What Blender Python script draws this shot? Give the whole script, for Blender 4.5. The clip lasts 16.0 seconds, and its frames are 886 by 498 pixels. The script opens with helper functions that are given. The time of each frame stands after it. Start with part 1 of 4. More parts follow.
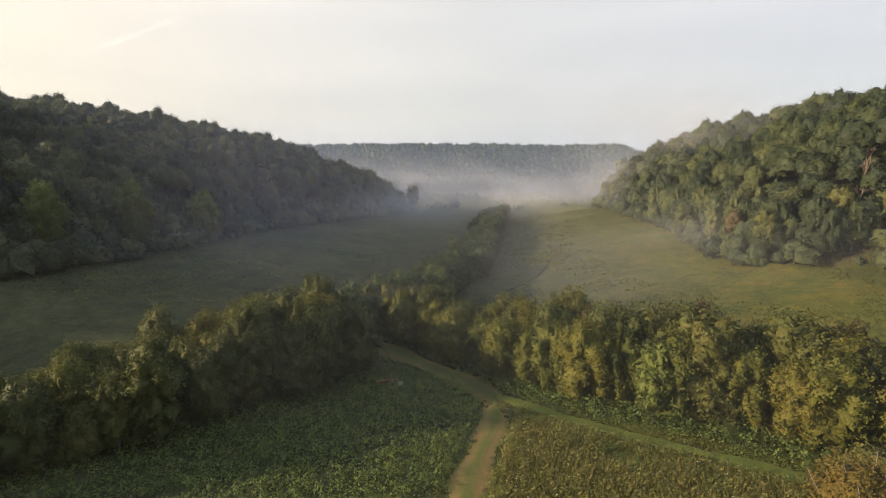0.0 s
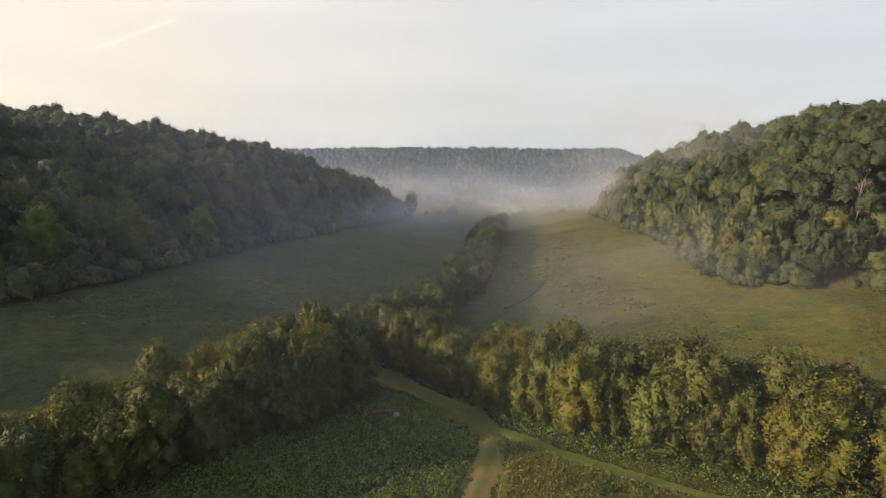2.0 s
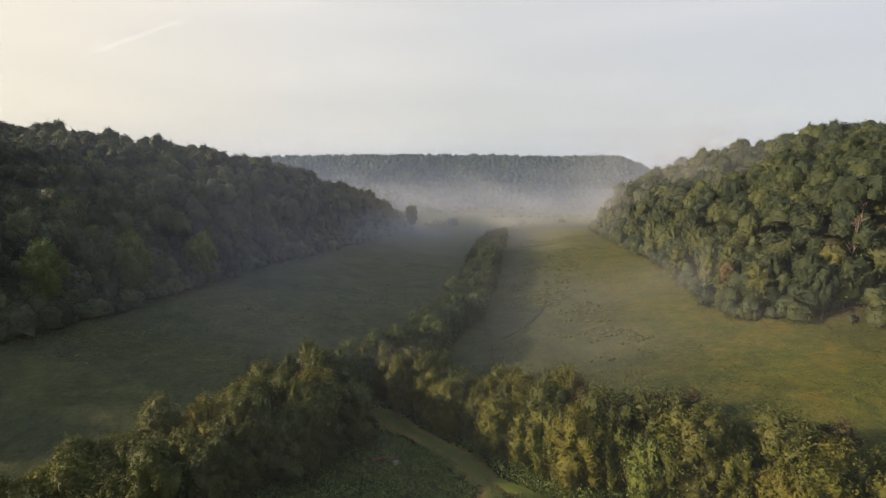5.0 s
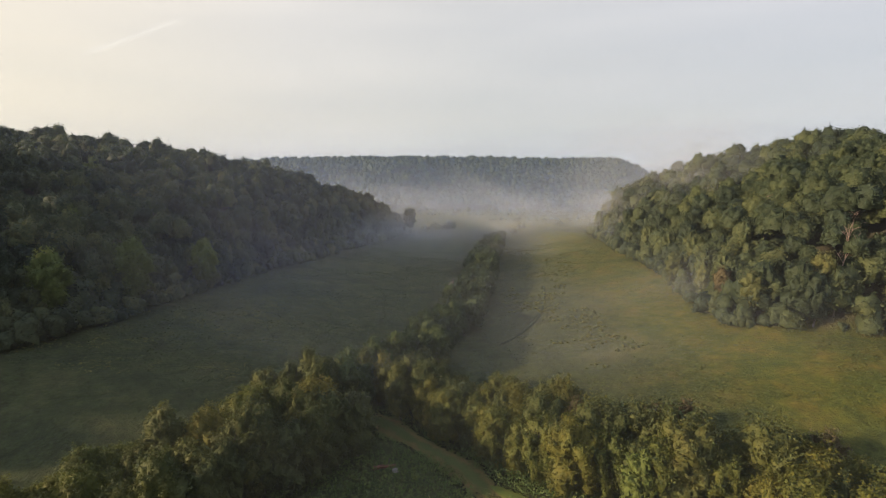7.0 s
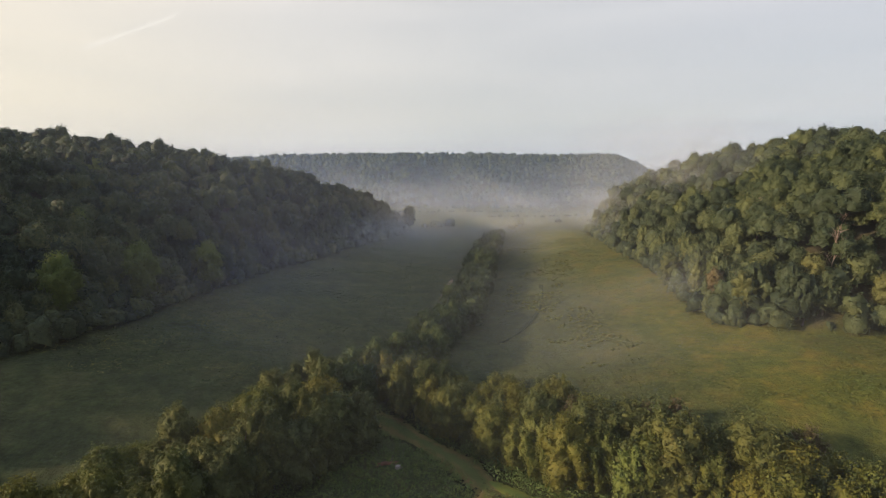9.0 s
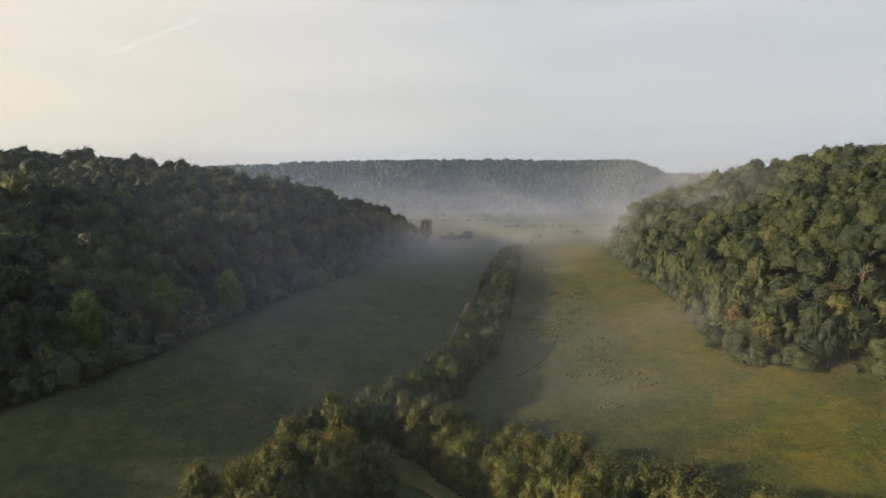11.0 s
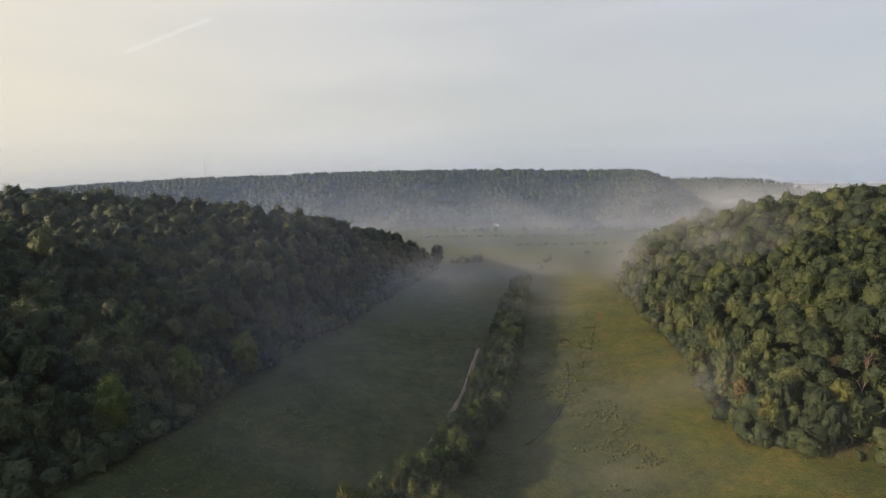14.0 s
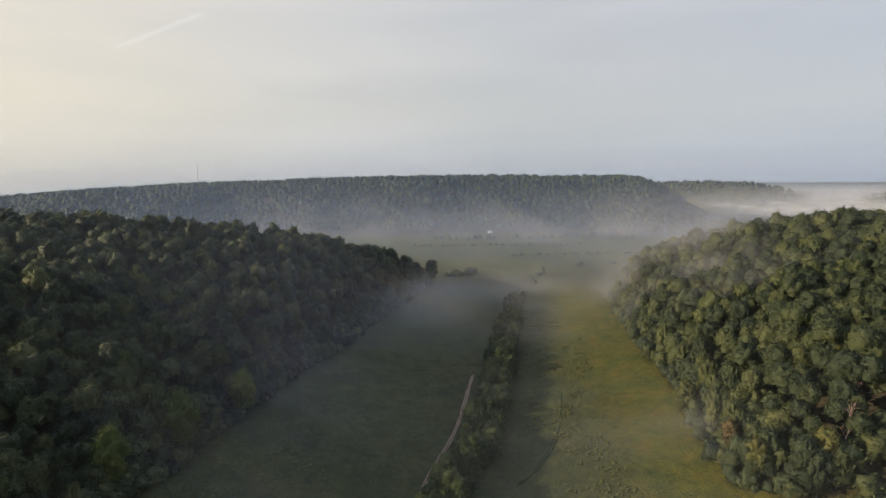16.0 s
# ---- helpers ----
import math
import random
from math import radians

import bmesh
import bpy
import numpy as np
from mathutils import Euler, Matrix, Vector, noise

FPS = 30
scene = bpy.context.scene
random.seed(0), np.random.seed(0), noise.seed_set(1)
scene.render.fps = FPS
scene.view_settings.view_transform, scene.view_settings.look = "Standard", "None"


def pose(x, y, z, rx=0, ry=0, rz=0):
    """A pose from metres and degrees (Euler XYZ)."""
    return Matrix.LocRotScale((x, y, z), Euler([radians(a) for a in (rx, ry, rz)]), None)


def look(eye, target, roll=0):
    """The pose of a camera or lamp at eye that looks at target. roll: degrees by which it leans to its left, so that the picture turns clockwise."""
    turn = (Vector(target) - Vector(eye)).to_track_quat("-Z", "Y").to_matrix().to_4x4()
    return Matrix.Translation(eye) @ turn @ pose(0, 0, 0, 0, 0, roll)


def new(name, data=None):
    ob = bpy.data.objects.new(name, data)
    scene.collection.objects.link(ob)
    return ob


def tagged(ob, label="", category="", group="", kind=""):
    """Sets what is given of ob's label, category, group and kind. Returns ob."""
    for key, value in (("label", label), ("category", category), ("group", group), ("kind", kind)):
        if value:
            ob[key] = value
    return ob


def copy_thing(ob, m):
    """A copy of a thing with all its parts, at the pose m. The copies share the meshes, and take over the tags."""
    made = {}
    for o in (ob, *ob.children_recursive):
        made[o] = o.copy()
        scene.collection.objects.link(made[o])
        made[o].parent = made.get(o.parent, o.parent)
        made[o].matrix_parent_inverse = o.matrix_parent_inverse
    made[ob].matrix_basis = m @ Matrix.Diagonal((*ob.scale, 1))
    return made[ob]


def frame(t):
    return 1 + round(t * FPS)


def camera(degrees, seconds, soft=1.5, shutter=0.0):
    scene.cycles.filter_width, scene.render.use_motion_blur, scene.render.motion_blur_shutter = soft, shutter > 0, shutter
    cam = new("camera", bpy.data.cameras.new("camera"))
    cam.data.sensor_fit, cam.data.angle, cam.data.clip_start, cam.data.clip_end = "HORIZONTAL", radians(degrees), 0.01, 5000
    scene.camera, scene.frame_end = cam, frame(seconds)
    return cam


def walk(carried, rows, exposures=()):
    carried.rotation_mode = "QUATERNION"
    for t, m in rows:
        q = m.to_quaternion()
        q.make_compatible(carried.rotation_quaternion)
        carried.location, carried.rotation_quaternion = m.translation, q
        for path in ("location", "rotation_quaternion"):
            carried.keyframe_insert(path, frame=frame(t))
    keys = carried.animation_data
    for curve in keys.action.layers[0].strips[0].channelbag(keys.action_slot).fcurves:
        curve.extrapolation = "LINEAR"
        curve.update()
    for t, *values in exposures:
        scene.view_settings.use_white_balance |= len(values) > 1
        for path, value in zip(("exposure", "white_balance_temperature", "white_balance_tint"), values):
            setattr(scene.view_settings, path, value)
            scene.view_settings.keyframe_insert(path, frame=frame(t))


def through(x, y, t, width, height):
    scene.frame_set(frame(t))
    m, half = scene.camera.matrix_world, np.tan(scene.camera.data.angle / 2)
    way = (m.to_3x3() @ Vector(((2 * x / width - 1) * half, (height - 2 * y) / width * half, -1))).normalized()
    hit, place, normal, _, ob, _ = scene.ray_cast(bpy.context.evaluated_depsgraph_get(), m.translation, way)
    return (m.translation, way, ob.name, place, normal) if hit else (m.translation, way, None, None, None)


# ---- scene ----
cam = camera(82.0, 16.0, 0.95)
ROWS = [  # seconds, x, y, z, yaw, pitch, roll
    (0.0, 0.00, 0.00, 25.00, 0.00, -6.74, -0.06),
    (0.5, 0.05, 0.11, 25.93, -0.05, -6.68, -0.04),
    (1.0, 0.10, 0.10, 26.91, -0.10, -6.65, -0.09),
    (1.5, 0.20, 0.10, 27.96, -0.14, -6.70, -0.10),
    (2.0, 0.23, 0.12, 28.91, -0.16, -6.64, -0.11),
    (2.5, 0.23, 0.11, 29.76, -0.17, -6.58, -0.13),
    (3.0, 0.21, 0.10, 30.56, -0.17, -6.56, -0.16),
    (3.5, 0.40, 0.07, 31.15, -0.07, -6.67, -0.09),
    (4.0, 0.45, 0.03, 32.20, -0.16, -6.70, -0.18),
    (4.5, 0.52, 0.10, 33.71, -0.08, -6.54, -0.20),
    (5.0, 0.40, 0.12, 35.10, -0.11, -6.40, -0.22),
    (7.5, 0.26, -2.02, 36.88, -0.41, -6.36, -0.23),
    (8.0, 0.16, -3.05, 37.01, -0.51, -6.58, -0.14),
    (8.5, 0.14, -3.77, 37.57, -0.66, -6.89, -0.15),
    (11.0, 0.27, -3.19, 46.11, 1.52, -6.77, 0.05),
    (11.5, 0.13, -2.96, 48.59, 1.12, -6.78, -0.01),
    (12.0, 0.21, -2.93, 51.37, 1.17, -6.90, 0.01),
    (12.5, 0.52, -3.38, 54.57, 2.44, -6.89, 0.16),
    (13.0, 0.73, -3.76, 57.92, 2.92, -6.97, 0.25),
    (13.5, 0.69, -3.88, 61.26, 2.94, -7.05, 0.26),
    (14.0, 0.68, -3.95, 64.38, 2.80, -7.16, 0.29),
    (14.5, 0.68, -3.86, 67.22, 2.58, -7.21, 0.28),
    (15.0, 0.62, -3.84, 70.11, 2.39, -7.35, 0.24),
    (15.5, 0.52, -3.97, 72.98, 2.23, -7.46, 0.20),
    (16.0, 0.42, -4.21, 75.71, 2.09, -7.51, 0.24),
]
EXPOSURES = [(0.0, 0.44, 6600, 12), (5.0, 0.24, 6500, 12), (8.5, 0.22, 6470, 12), (11.0, 0.12, 6370, 12), (13.5, 0.05, 6270, 12), (16.0, 0.0, 6220, 12)]  # stops, kelvin, tint
walk(cam, [(t, pose(x, y, z, 0, 0, yaw) @ pose(0, 0, 0, 90 + pitch, 0, 0) @ pose(0, 0, 0, 0, 0, -roll)) for t, x, y, z, yaw, pitch, roll in ROWS], EXPOSURES)

# ---- light ----
SUN_AZ, SUN_EL = radians(100), radians(15)  # degrees left of straight ahead, and above the horizon
to_sun = Vector((-math.sin(SUN_AZ) * math.cos(SUN_EL), math.cos(SUN_AZ) * math.cos(SUN_EL), math.sin(SUN_EL)))
sun = new("sun", bpy.data.lights.new("sun", "SUN"))
sun.data.energy, sun.data.angle, sun.data.color = 6.7, radians(2.0), (1.0, 0.79, 0.52)
sun.matrix_world = look(to_sun * 500, (0, 0, 0))
scene.cycles.transparent_max_bounces = 48

world = bpy.data.worlds.new("sky")
scene.world = world
world.use_nodes = True
wt = world.node_tree
wt.nodes.clear()


def node(tree, kind, **given):
    n = tree.nodes.new(kind)
    for key, value in given.items():
        n.inputs[key].default_value = value
    return n


def ramp(tree, factor, stops):
    n = tree.nodes.new("ShaderNodeValToRGB")
    while len(n.color_ramp.elements) < len(stops):
        n.color_ramp.elements.new(0.5)
    for e, (at, c) in zip(n.color_ramp.elements, stops):
        e.position, e.color = at, (*c, 1) if len(c) == 3 else c
    tree.links.new(factor, n.inputs[0])
    return n.outputs[0]


def math_node(tree, op, a, b=0.0, c=0.0):
    n = tree.nodes.new("ShaderNodeMath")
    n.operation = op
    for i, v in enumerate((a, b, c)):
        if isinstance(v, (int, float)):
            n.inputs[i].default_value = v
        else:
            tree.links.new(v, n.inputs[i])
    return n.outputs[0]


def mix_colour(tree, f, a, b, mode="MIX"):
    n = tree.nodes.new("ShaderNodeMix")
    n.data_type, n.blend_type = "RGBA", mode
    for sock, v in ((n.inputs[0], f), (n.inputs[6], a), (n.inputs[7], b)):
        if isinstance(v, (int, float)):
            sock.default_value = v
        elif isinstance(v, tuple):
            sock.default_value = (*v, 1)
        else:
            tree.links.new(v, sock)
    return n.outputs[2]


sky = wt.nodes.new("ShaderNodeTexSky")
sky.sky_type, sky.sun_disc = "NISHITA", False
sky.sun_elevation, sky.sun_rotation = SUN_EL, -SUN_AZ
sky.air_density, sky.dust_density, sky.ozone_density = 1.0, 2.5, 1.0
coord = wt.nodes.new("ShaderNodeTexCoord")
stretch = wt.nodes.new("ShaderNodeMapping")
stretch.inputs["Scale"].default_value = (0.8, 0.8, 6.0)
wt.links.new(coord.outputs["Generated"], stretch.inputs[0])
veil_noise = node(wt, "ShaderNodeTexNoise", Scale=2.2, Detail=6.0, Roughness=0.55)
wt.links.new(stretch.outputs[0], veil_noise.inputs["Vector"])
veil = ramp(wt, veil_noise.outputs[0], [(0.3, (0.80,) * 3), (0.7, (0.97,) * 3)])
apart = wt.nodes.new("ShaderNodeSeparateXYZ")
wt.links.new(coord.outputs["Generated"], apart.inputs[0])
side = math_node(wt, "MULTIPLY_ADD", apart.outputs[0], 0.75, 0.5)
veil_colour = ramp(wt, side, [(0.0, (8.6, 7.9, 6.4)), (0.3, (7.3, 7.1, 6.5)), (0.55, (6.3, 6.35, 6.1)), (1.0, (5.95, 6.15, 6.35))])
overhead = ramp(wt, apart.outputs[2], [(0.36, (0,) * 3), (0.7, (1,) * 3)])
low_band = ramp(wt, apart.outputs[2], [(0.0, (0.945, 0.955, 0.975)), (0.06, (0.965, 0.97, 0.98)), (0.13, (1.02, 1.01, 0.98)), (0.3, (1, 1, 1.02))])
veil_colour = mix_colour(wt, 1.0, veil_colour, low_band, "MULTIPLY")
veil_colour = mix_colour(wt, overhead, veil_colour, (4.9, 5.9, 8.2))
shade = mix_colour(wt, veil, sky.outputs[0], veil_colour)
# a fading vapour trail: a narrow band of ice cloud between two directions
d1, d2 = Vector((-1530, 3205, 1036)).normalized(), Vector((-2040, 2990, 755)).normalized()
pole, mid = d1.cross(d2).normalized(), (d1 + d2).normalized()
run = pole.cross(mid)
half_run = abs(run.dot(d1))


def sky_dot(v):
    n = wt.nodes.new("ShaderNodeVectorMath")
    n.operation = "DOT_PRODUCT"
    wt.links.new(coord.outputs["Generated"], n.inputs[0])
    n.inputs[1].default_value = v
    return n.outputs["Value"]


wisp = node(wt, "ShaderNodeTexNoise", Scale=40.0, Detail=3.0)
wt.links.new(coord.outputs["Generated"], wisp.inputs["Vector"])
off = math_node(wt, "ABSOLUTE", math_node(wt, "ADD", sky_dot(pole), math_node(wt, "MULTIPLY_ADD", wisp.outputs[0], 0.004, -0.002)))
band = ramp(wt, math_node(wt, "MULTIPLY", off, 100.0), [(0.0, (1,) * 3), (0.2, (0.6,) * 3), (0.55, (0,) * 3)])
ends = ramp(wt, math_node(wt, "DIVIDE", math_node(wt, "ABSOLUTE", sky_dot(run)), half_run), [(0.75, (1,) * 3), (1.0, (0,) * 3)])
front = math_node(wt, "GREATER_THAN", sky_dot(mid), 0.5)
trail = math_node(wt, "MULTIPLY", math_node(wt, "MULTIPLY", band, ends), math_node(wt, "MULTIPLY", front, 0.33))
shade = mix_colour(wt, trail, shade, (9.2, 8.9, 8.2))
back = node(wt, "ShaderNodeBackground", Strength=0.1)
wt.links.new(shade, back.inputs[0])
wt.links.new(back.outputs[0], wt.nodes.new("ShaderNodeOutputWorld").inputs[0])


# ---- materials ----
def material(name):
    m = bpy.data.materials.new(name)
    m.use_nodes = True
    t = m.node_tree
    t.nodes.clear()
    return m, t, t.nodes.new("ShaderNodeOutputMaterial")


def noise_of(t, scale, detail=4.0, rough=0.55, coords="Position", squash=None):
    if coords == "Position":
        src = t.nodes.new("ShaderNodeNewGeometry").outputs["Position"]
    else:
        src = t.nodes.new("ShaderNodeTexCoord").outputs["Object"]
    if squash:
        mp = t.nodes.new("ShaderNodeMapping")
        mp.inputs["Scale"].default_value = squash
        t.links.new(src, mp.inputs[0])
        src = mp.outputs[0]
    n = node(t, "ShaderNodeTexNoise", Scale=scale, Detail=detail, Roughness=rough)
    t.links.new(src, n.inputs["Vector"])
    return n.outputs[0]


def attribute(t, name):
    n = t.nodes.new("ShaderNodeAttribute")
    n.attribute_name = name
    return n.outputs["Fac"]


def principled(t, out, colour, rough=0.8, bump=None, bump_size=0.1, strength=0.6):
    p = node(t, "ShaderNodeBsdfPrincipled", Roughness=rough)
    p.inputs["Specular IOR Level"].default_value = 0.25
    if isinstance(colour, tuple):
        p.inputs["Base Color"].default_value = (*colour, 1)
    else:
        t.links.new(colour, p.inputs["Base Color"])
    if bump is not None:
        b = node(t, "ShaderNodeBump", Strength=strength, Distance=bump_size)
        t.links.new(bump, b.inputs["Height"])
        t.links.new(b.outputs[0], p.inputs["Normal"])
    t.links.new(p.outputs[0], out.inputs[0])
    return p


def leaf_material(name, stops, through=0.3):
    """Foliage: each plant and each leaf takes its own place on a range of leaf colours."""
    m, t, out = material(name)
    plant = math_node(t, "FRACT", math_node(t, "ADD", t.nodes.new("ShaderNodeObjectInfo").outputs["Random"], attribute(t, "tint")))
    leaf = t.nodes.new("ShaderNodeNewGeometry").outputs["Random Per Island"]
    patch = noise_of(t, 0.25, 2.0)
    f = math_node(t, "ADD", math_node(t, "MULTIPLY", plant, 0.55), math_node(t, "MULTIPLY_ADD", leaf, 0.14, 0.05))
    f = math_node(t, "ADD", f, math_node(t, "MULTIPLY_ADD", patch, 0.5, -0.15))
    spray = noise_of(t, 1.7, 3.0, 0.6)
    f = math_node(t, "ADD", f, math_node(t, "MULTIPLY_ADD", spray, 0.7, -0.35))
    colour = ramp(t, f, stops)
    p = principled(t, out, colour, 0.65, noise_of(t, 2.6, 3.0, 0.65), 0.3, 0.6)
    tr = t.nodes.new("ShaderNodeBsdfTranslucent")
    t.links.new(colour, tr.inputs[0])
    mx = node(t, "ShaderNodeMixShader", Fac=through)
    t.links.new(p.outputs[0], mx.inputs[1])
    t.links.new(tr.outputs[0], mx.inputs[2])
    t.links.new(mx.outputs[0], out.inputs[0])
    return m


LEAF_WOOD = leaf_material("woodland_leaves", [(0.0, (0.025, 0.0359, 0.0218)), (0.35, (0.0404, 0.0555, 0.0273)), (0.7, (0.0735, 0.0884, 0.0351)), (1.0, (0.1249, 0.1291, 0.0437))])
LEAF_HEDGE = leaf_material("hedge_leaves", [(0.0, (0.0404, 0.0509, 0.0168)), (0.4, (0.064, 0.0755, 0.0216)), (0.75, (0.0969, 0.1001, 0.0256)), (1.0, (0.139, 0.1231, 0.0304))])
# yellowing leaves, also used as the gold of sunlit hedge tops
LEAF_GOLD = leaf_material("turning_sunlit_leaves", [(0.0, (0.0461, 0.064, 0.0144)), (0.4, (0.0841, 0.0939, 0.018)), (0.75, (0.1252, 0.1153, 0.0198)), (1.0, (0.1642, 0.1301, 0.0216))])
LEAF_TURN = leaf_material("dull_turning_leaves", [(0.0, (0.055, 0.065, 0.026)), (0.4, (0.08, 0.09, 0.032)), (0.75, (0.115, 0.115, 0.036)), (1.0, (0.15, 0.13, 0.044))])
LEAF_CROP = leaf_material("crop_leaves", [(0.0, (0.0589, 0.0873, 0.0209)), (0.5, (0.095, 0.1339, 0.0294)), (1.0, (0.1615, 0.1727, 0.0399))])
LEAF_FOOT = leaf_material("nettle_leaves", [(0.0, (0.055, 0.085, 0.022)), (0.5, (0.085, 0.125, 0.03)), (1.0, (0.14, 0.16, 0.036))])
LEAF_WEED = leaf_material("weed_leaves", [(0.0, (0.0826, 0.102, 0.0253)), (0.35, (0.1357, 0.138, 0.0345)), (0.7, (0.1947, 0.168, 0.046)), (1.0, (0.2596, 0.216, 0.0862))])
# darker green with the left meadow's shade in it, then yellow for the sunny side
LEAF_GRASS = leaf_material("shaded_meadow_leaves", [(0.0, (0.0312, 0.0459, 0.0156)), (0.5, (0.0504, 0.0662, 0.0221)), (1.0, (0.09, 0.0999, 0.0325))])
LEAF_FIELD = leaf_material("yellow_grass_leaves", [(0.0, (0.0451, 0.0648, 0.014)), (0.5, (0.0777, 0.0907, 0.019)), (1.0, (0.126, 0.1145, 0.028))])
LEAF_AUTUMN = leaf_material("golden_leaves", [(0.0, (0.085, 0.075, 0.0196)), (0.5, (0.1275, 0.096, 0.0231)), (1.0, (0.17, 0.1087, 0.028))])
LEAF_STREAM = leaf_material("stream_hedge_leaves", [(0.0, (0.0311, 0.0486, 0.0184)), (0.4, (0.048, 0.0699, 0.0232)), (0.75, (0.068, 0.0897, 0.0272)), (1.0, (0.094, 0.1064, 0.032))])
LEAF_RUST = leaf_material("rust_leaves", [(0.0, (0.058, 0.056, 0.026)), (0.5, (0.092, 0.074, 0.032)), (1.0, (0.13, 0.088, 0.042))])
# brighter than the meadow: sunlight on the mounds is in this colour
LEAF_MOUND = leaf_material("sunlit_tussock_leaves", [(0.0, (0.062, 0.074, 0.02)), (0.5, (0.092, 0.098, 0.024)), (1.0, (0.135, 0.122, 0.034))])
LEAF_LIME = leaf_material("lime_leaves", [(0.0, (0.0562, 0.08, 0.0224)), (0.5, (0.09, 0.116, 0.0272)), (1.0, (0.1312, 0.152, 0.032))])


def bark_material(name, dark, light):
    m, t, out = material(name)
    n = noise_of(t, 3.0, 5.0, 0.6, "Object", (1, 1, 0.25))
    principled(t, out, ramp(t, n, [(0.3, dark), (0.7, light)]), 0.9, n, 0.04)
    return m


BARK = bark_material("grey_brown_bark", (0.05, 0.042, 0.034), (0.16, 0.135, 0.11))
PALE_WOOD = bark_material("bleached_dead_wood", (0.14, 0.10, 0.08), (0.27, 0.20, 0.16))

m, t, out = material("valley_ground")
GROUND = m
dry = attribute(t, "dry")
litter = attribute(t, "litter")
n_big, n_mid, n_fine = noise_of(t, 0.02, 4.0), noise_of(t, 0.16, 5.0, 0.6), noise_of(t, 1.6, 6.0, 0.65)
green = ramp(t, n_mid, [(0.3, (0.029, 0.037, 0.012)), (0.5, (0.045, 0.052, 0.016)), (0.7, (0.066, 0.065, 0.022))])
yellow = ramp(t, n_mid, [(0.3, (0.047, 0.060, 0.009)), (0.5, (0.076, 0.078, 0.010)), (0.7, (0.108, 0.084, 0.013))])
dryness = math_node(t, "ADD", dry, math_node(t, "MULTIPLY_ADD", n_big, 0.9, -0.45))
dryness = math_node(t, "MULTIPLY", dryness, math_node(t, "GREATER_THAN", dry, 0.01))
field = mix_colour(t, ramp(t, dryness, [(0.1, (0, 0, 0)), (0.75, (1, 1, 1))]), green, yellow)
n_clump = noise_of(t, 0.5, 4.0, 0.6)
field = mix_colour(t, 0.5, field, ramp(t, n_clump, [(0.32, (0.55, 0.58, 0.55)), (0.5, (1, 1, 1)), (0.68, (1.4, 1.35, 1.25))]), "MULTIPLY")
field = mix_colour(t, 0.6, field, ramp(t, n_fine, [(0.3, (0.55, 0.55, 0.55)), (0.7, (1.3, 1.3, 1.25))]), "MULTIPLY")
soil = ramp(t, n_fine, [(0.3, (0.035, 0.03, 0.018)), (0.7, (0.07, 0.06, 0.032))])
colour = mix_colour(t, litter, field, soil)
principled(t, out, colour, 0.95, math_node(t, "ADD", n_fine, n_clump), 0.45, 0.9)


def dirt_material(name, dirt, verge, worn):
    """Worn wheel tracks in grass; the attribute across runs from 0 at one edge of the track to 1 at the other."""
    m, t, out = material(name)
    across = attribute(t, "across")
    n, fine = noise_of(t, 0.5, 5.0, 0.6), noise_of(t, 5.0, 5.0, 0.6)
    rut = math_node(t, "ABSOLUTE", math_node(t, "SUBTRACT", math_node(t, "ABSOLUTE", math_node(t, "SUBTRACT", across, 0.5)), 0.22))
    f = math_node(t, "ADD", math_node(t, "MULTIPLY", rut, 3.4), math_node(t, "MULTIPLY_ADD", n, 1.6, -0.8 + worn))
    bare = mix_colour(t, fine, tuple(0.75 * c for c in dirt), tuple(1.25 * c for c in dirt))
    grass = mix_colour(t, fine, tuple(0.7 * c for c in verge), tuple(1.4 * c for c in verge))
    p = principled(t, out, mix_colour(t, ramp(t, f, [(0.1, (0, 0, 0)), (0.9, (1, 1, 1))]), bare, grass), 0.95, fine, 0.05)
    ragged = math_node(t, "ADD", attribute(t, "edge"), math_node(t, "MULTIPLY_ADD", noise_of(t, 1.3, 4.0), 2.0, -1.0))
    t.links.new(ramp(t, ragged, [(0.05, (0,) * 3), (0.6, (1,) * 3)]), p.inputs["Alpha"])
    return m


DIRT = dirt_material("worn_dirt_track", (0.185, 0.115, 0.042), (0.08, 0.085, 0.018), 0.3)
GRAVEL = dirt_material("pale_gravel_track", (0.20, 0.142, 0.10), (0.11, 0.095, 0.05), -0.05)
LANE = dirt_material("grassy_lane_surface", (0.15, 0.098, 0.034), (0.062, 0.070, 0.016), 0.38)
PRESSED = dirt_material("pressed_wet_grass", (0.024, 0.033, 0.012), (0.036, 0.048, 0.016), 0.1)
MOWN = dirt_material("mown_grass_path", (0.115, 0.12, 0.02), (0.078, 0.10, 0.018), 0.3)


# ---- land ----
def ramp01(v, a, b):
    s = np.clip((v - a) / (b - a), 0, 1)
    return s * s * (3 - 2 * s)


def soft_min(a, b, k=18.0):
    h = np.clip(0.5 + 0.5 * (b - a) / k, 0, 1)
    return b + (a - b) * h - k * h * (1 - h)


def left_edge(y):
    return np.interp(y, [-100, 60, 80, 90, 100, 120, 140, 160, 183, 210, 246, 303, 330], [-98, -85, -75, -69.5, -67, -64, -59, -55, -48, -43, -35, -23, -12])


def right_edge(y):
    return np.interp(y, [-100, 60, 88, 92, 96, 100, 108, 120, 144, 188, 240, 275, 300], [130, 112, 90, 80, 69, 62.5, 61, 63, 67, 68, 74, 84, 110])


def in_left(x, y):
    """Metres inside the left wood's edge (negative outside)."""
    return soft_min((left_edge(y) - x) * 0.86, (321 + (-12 - x) * 0.08 - y) * 0.9)


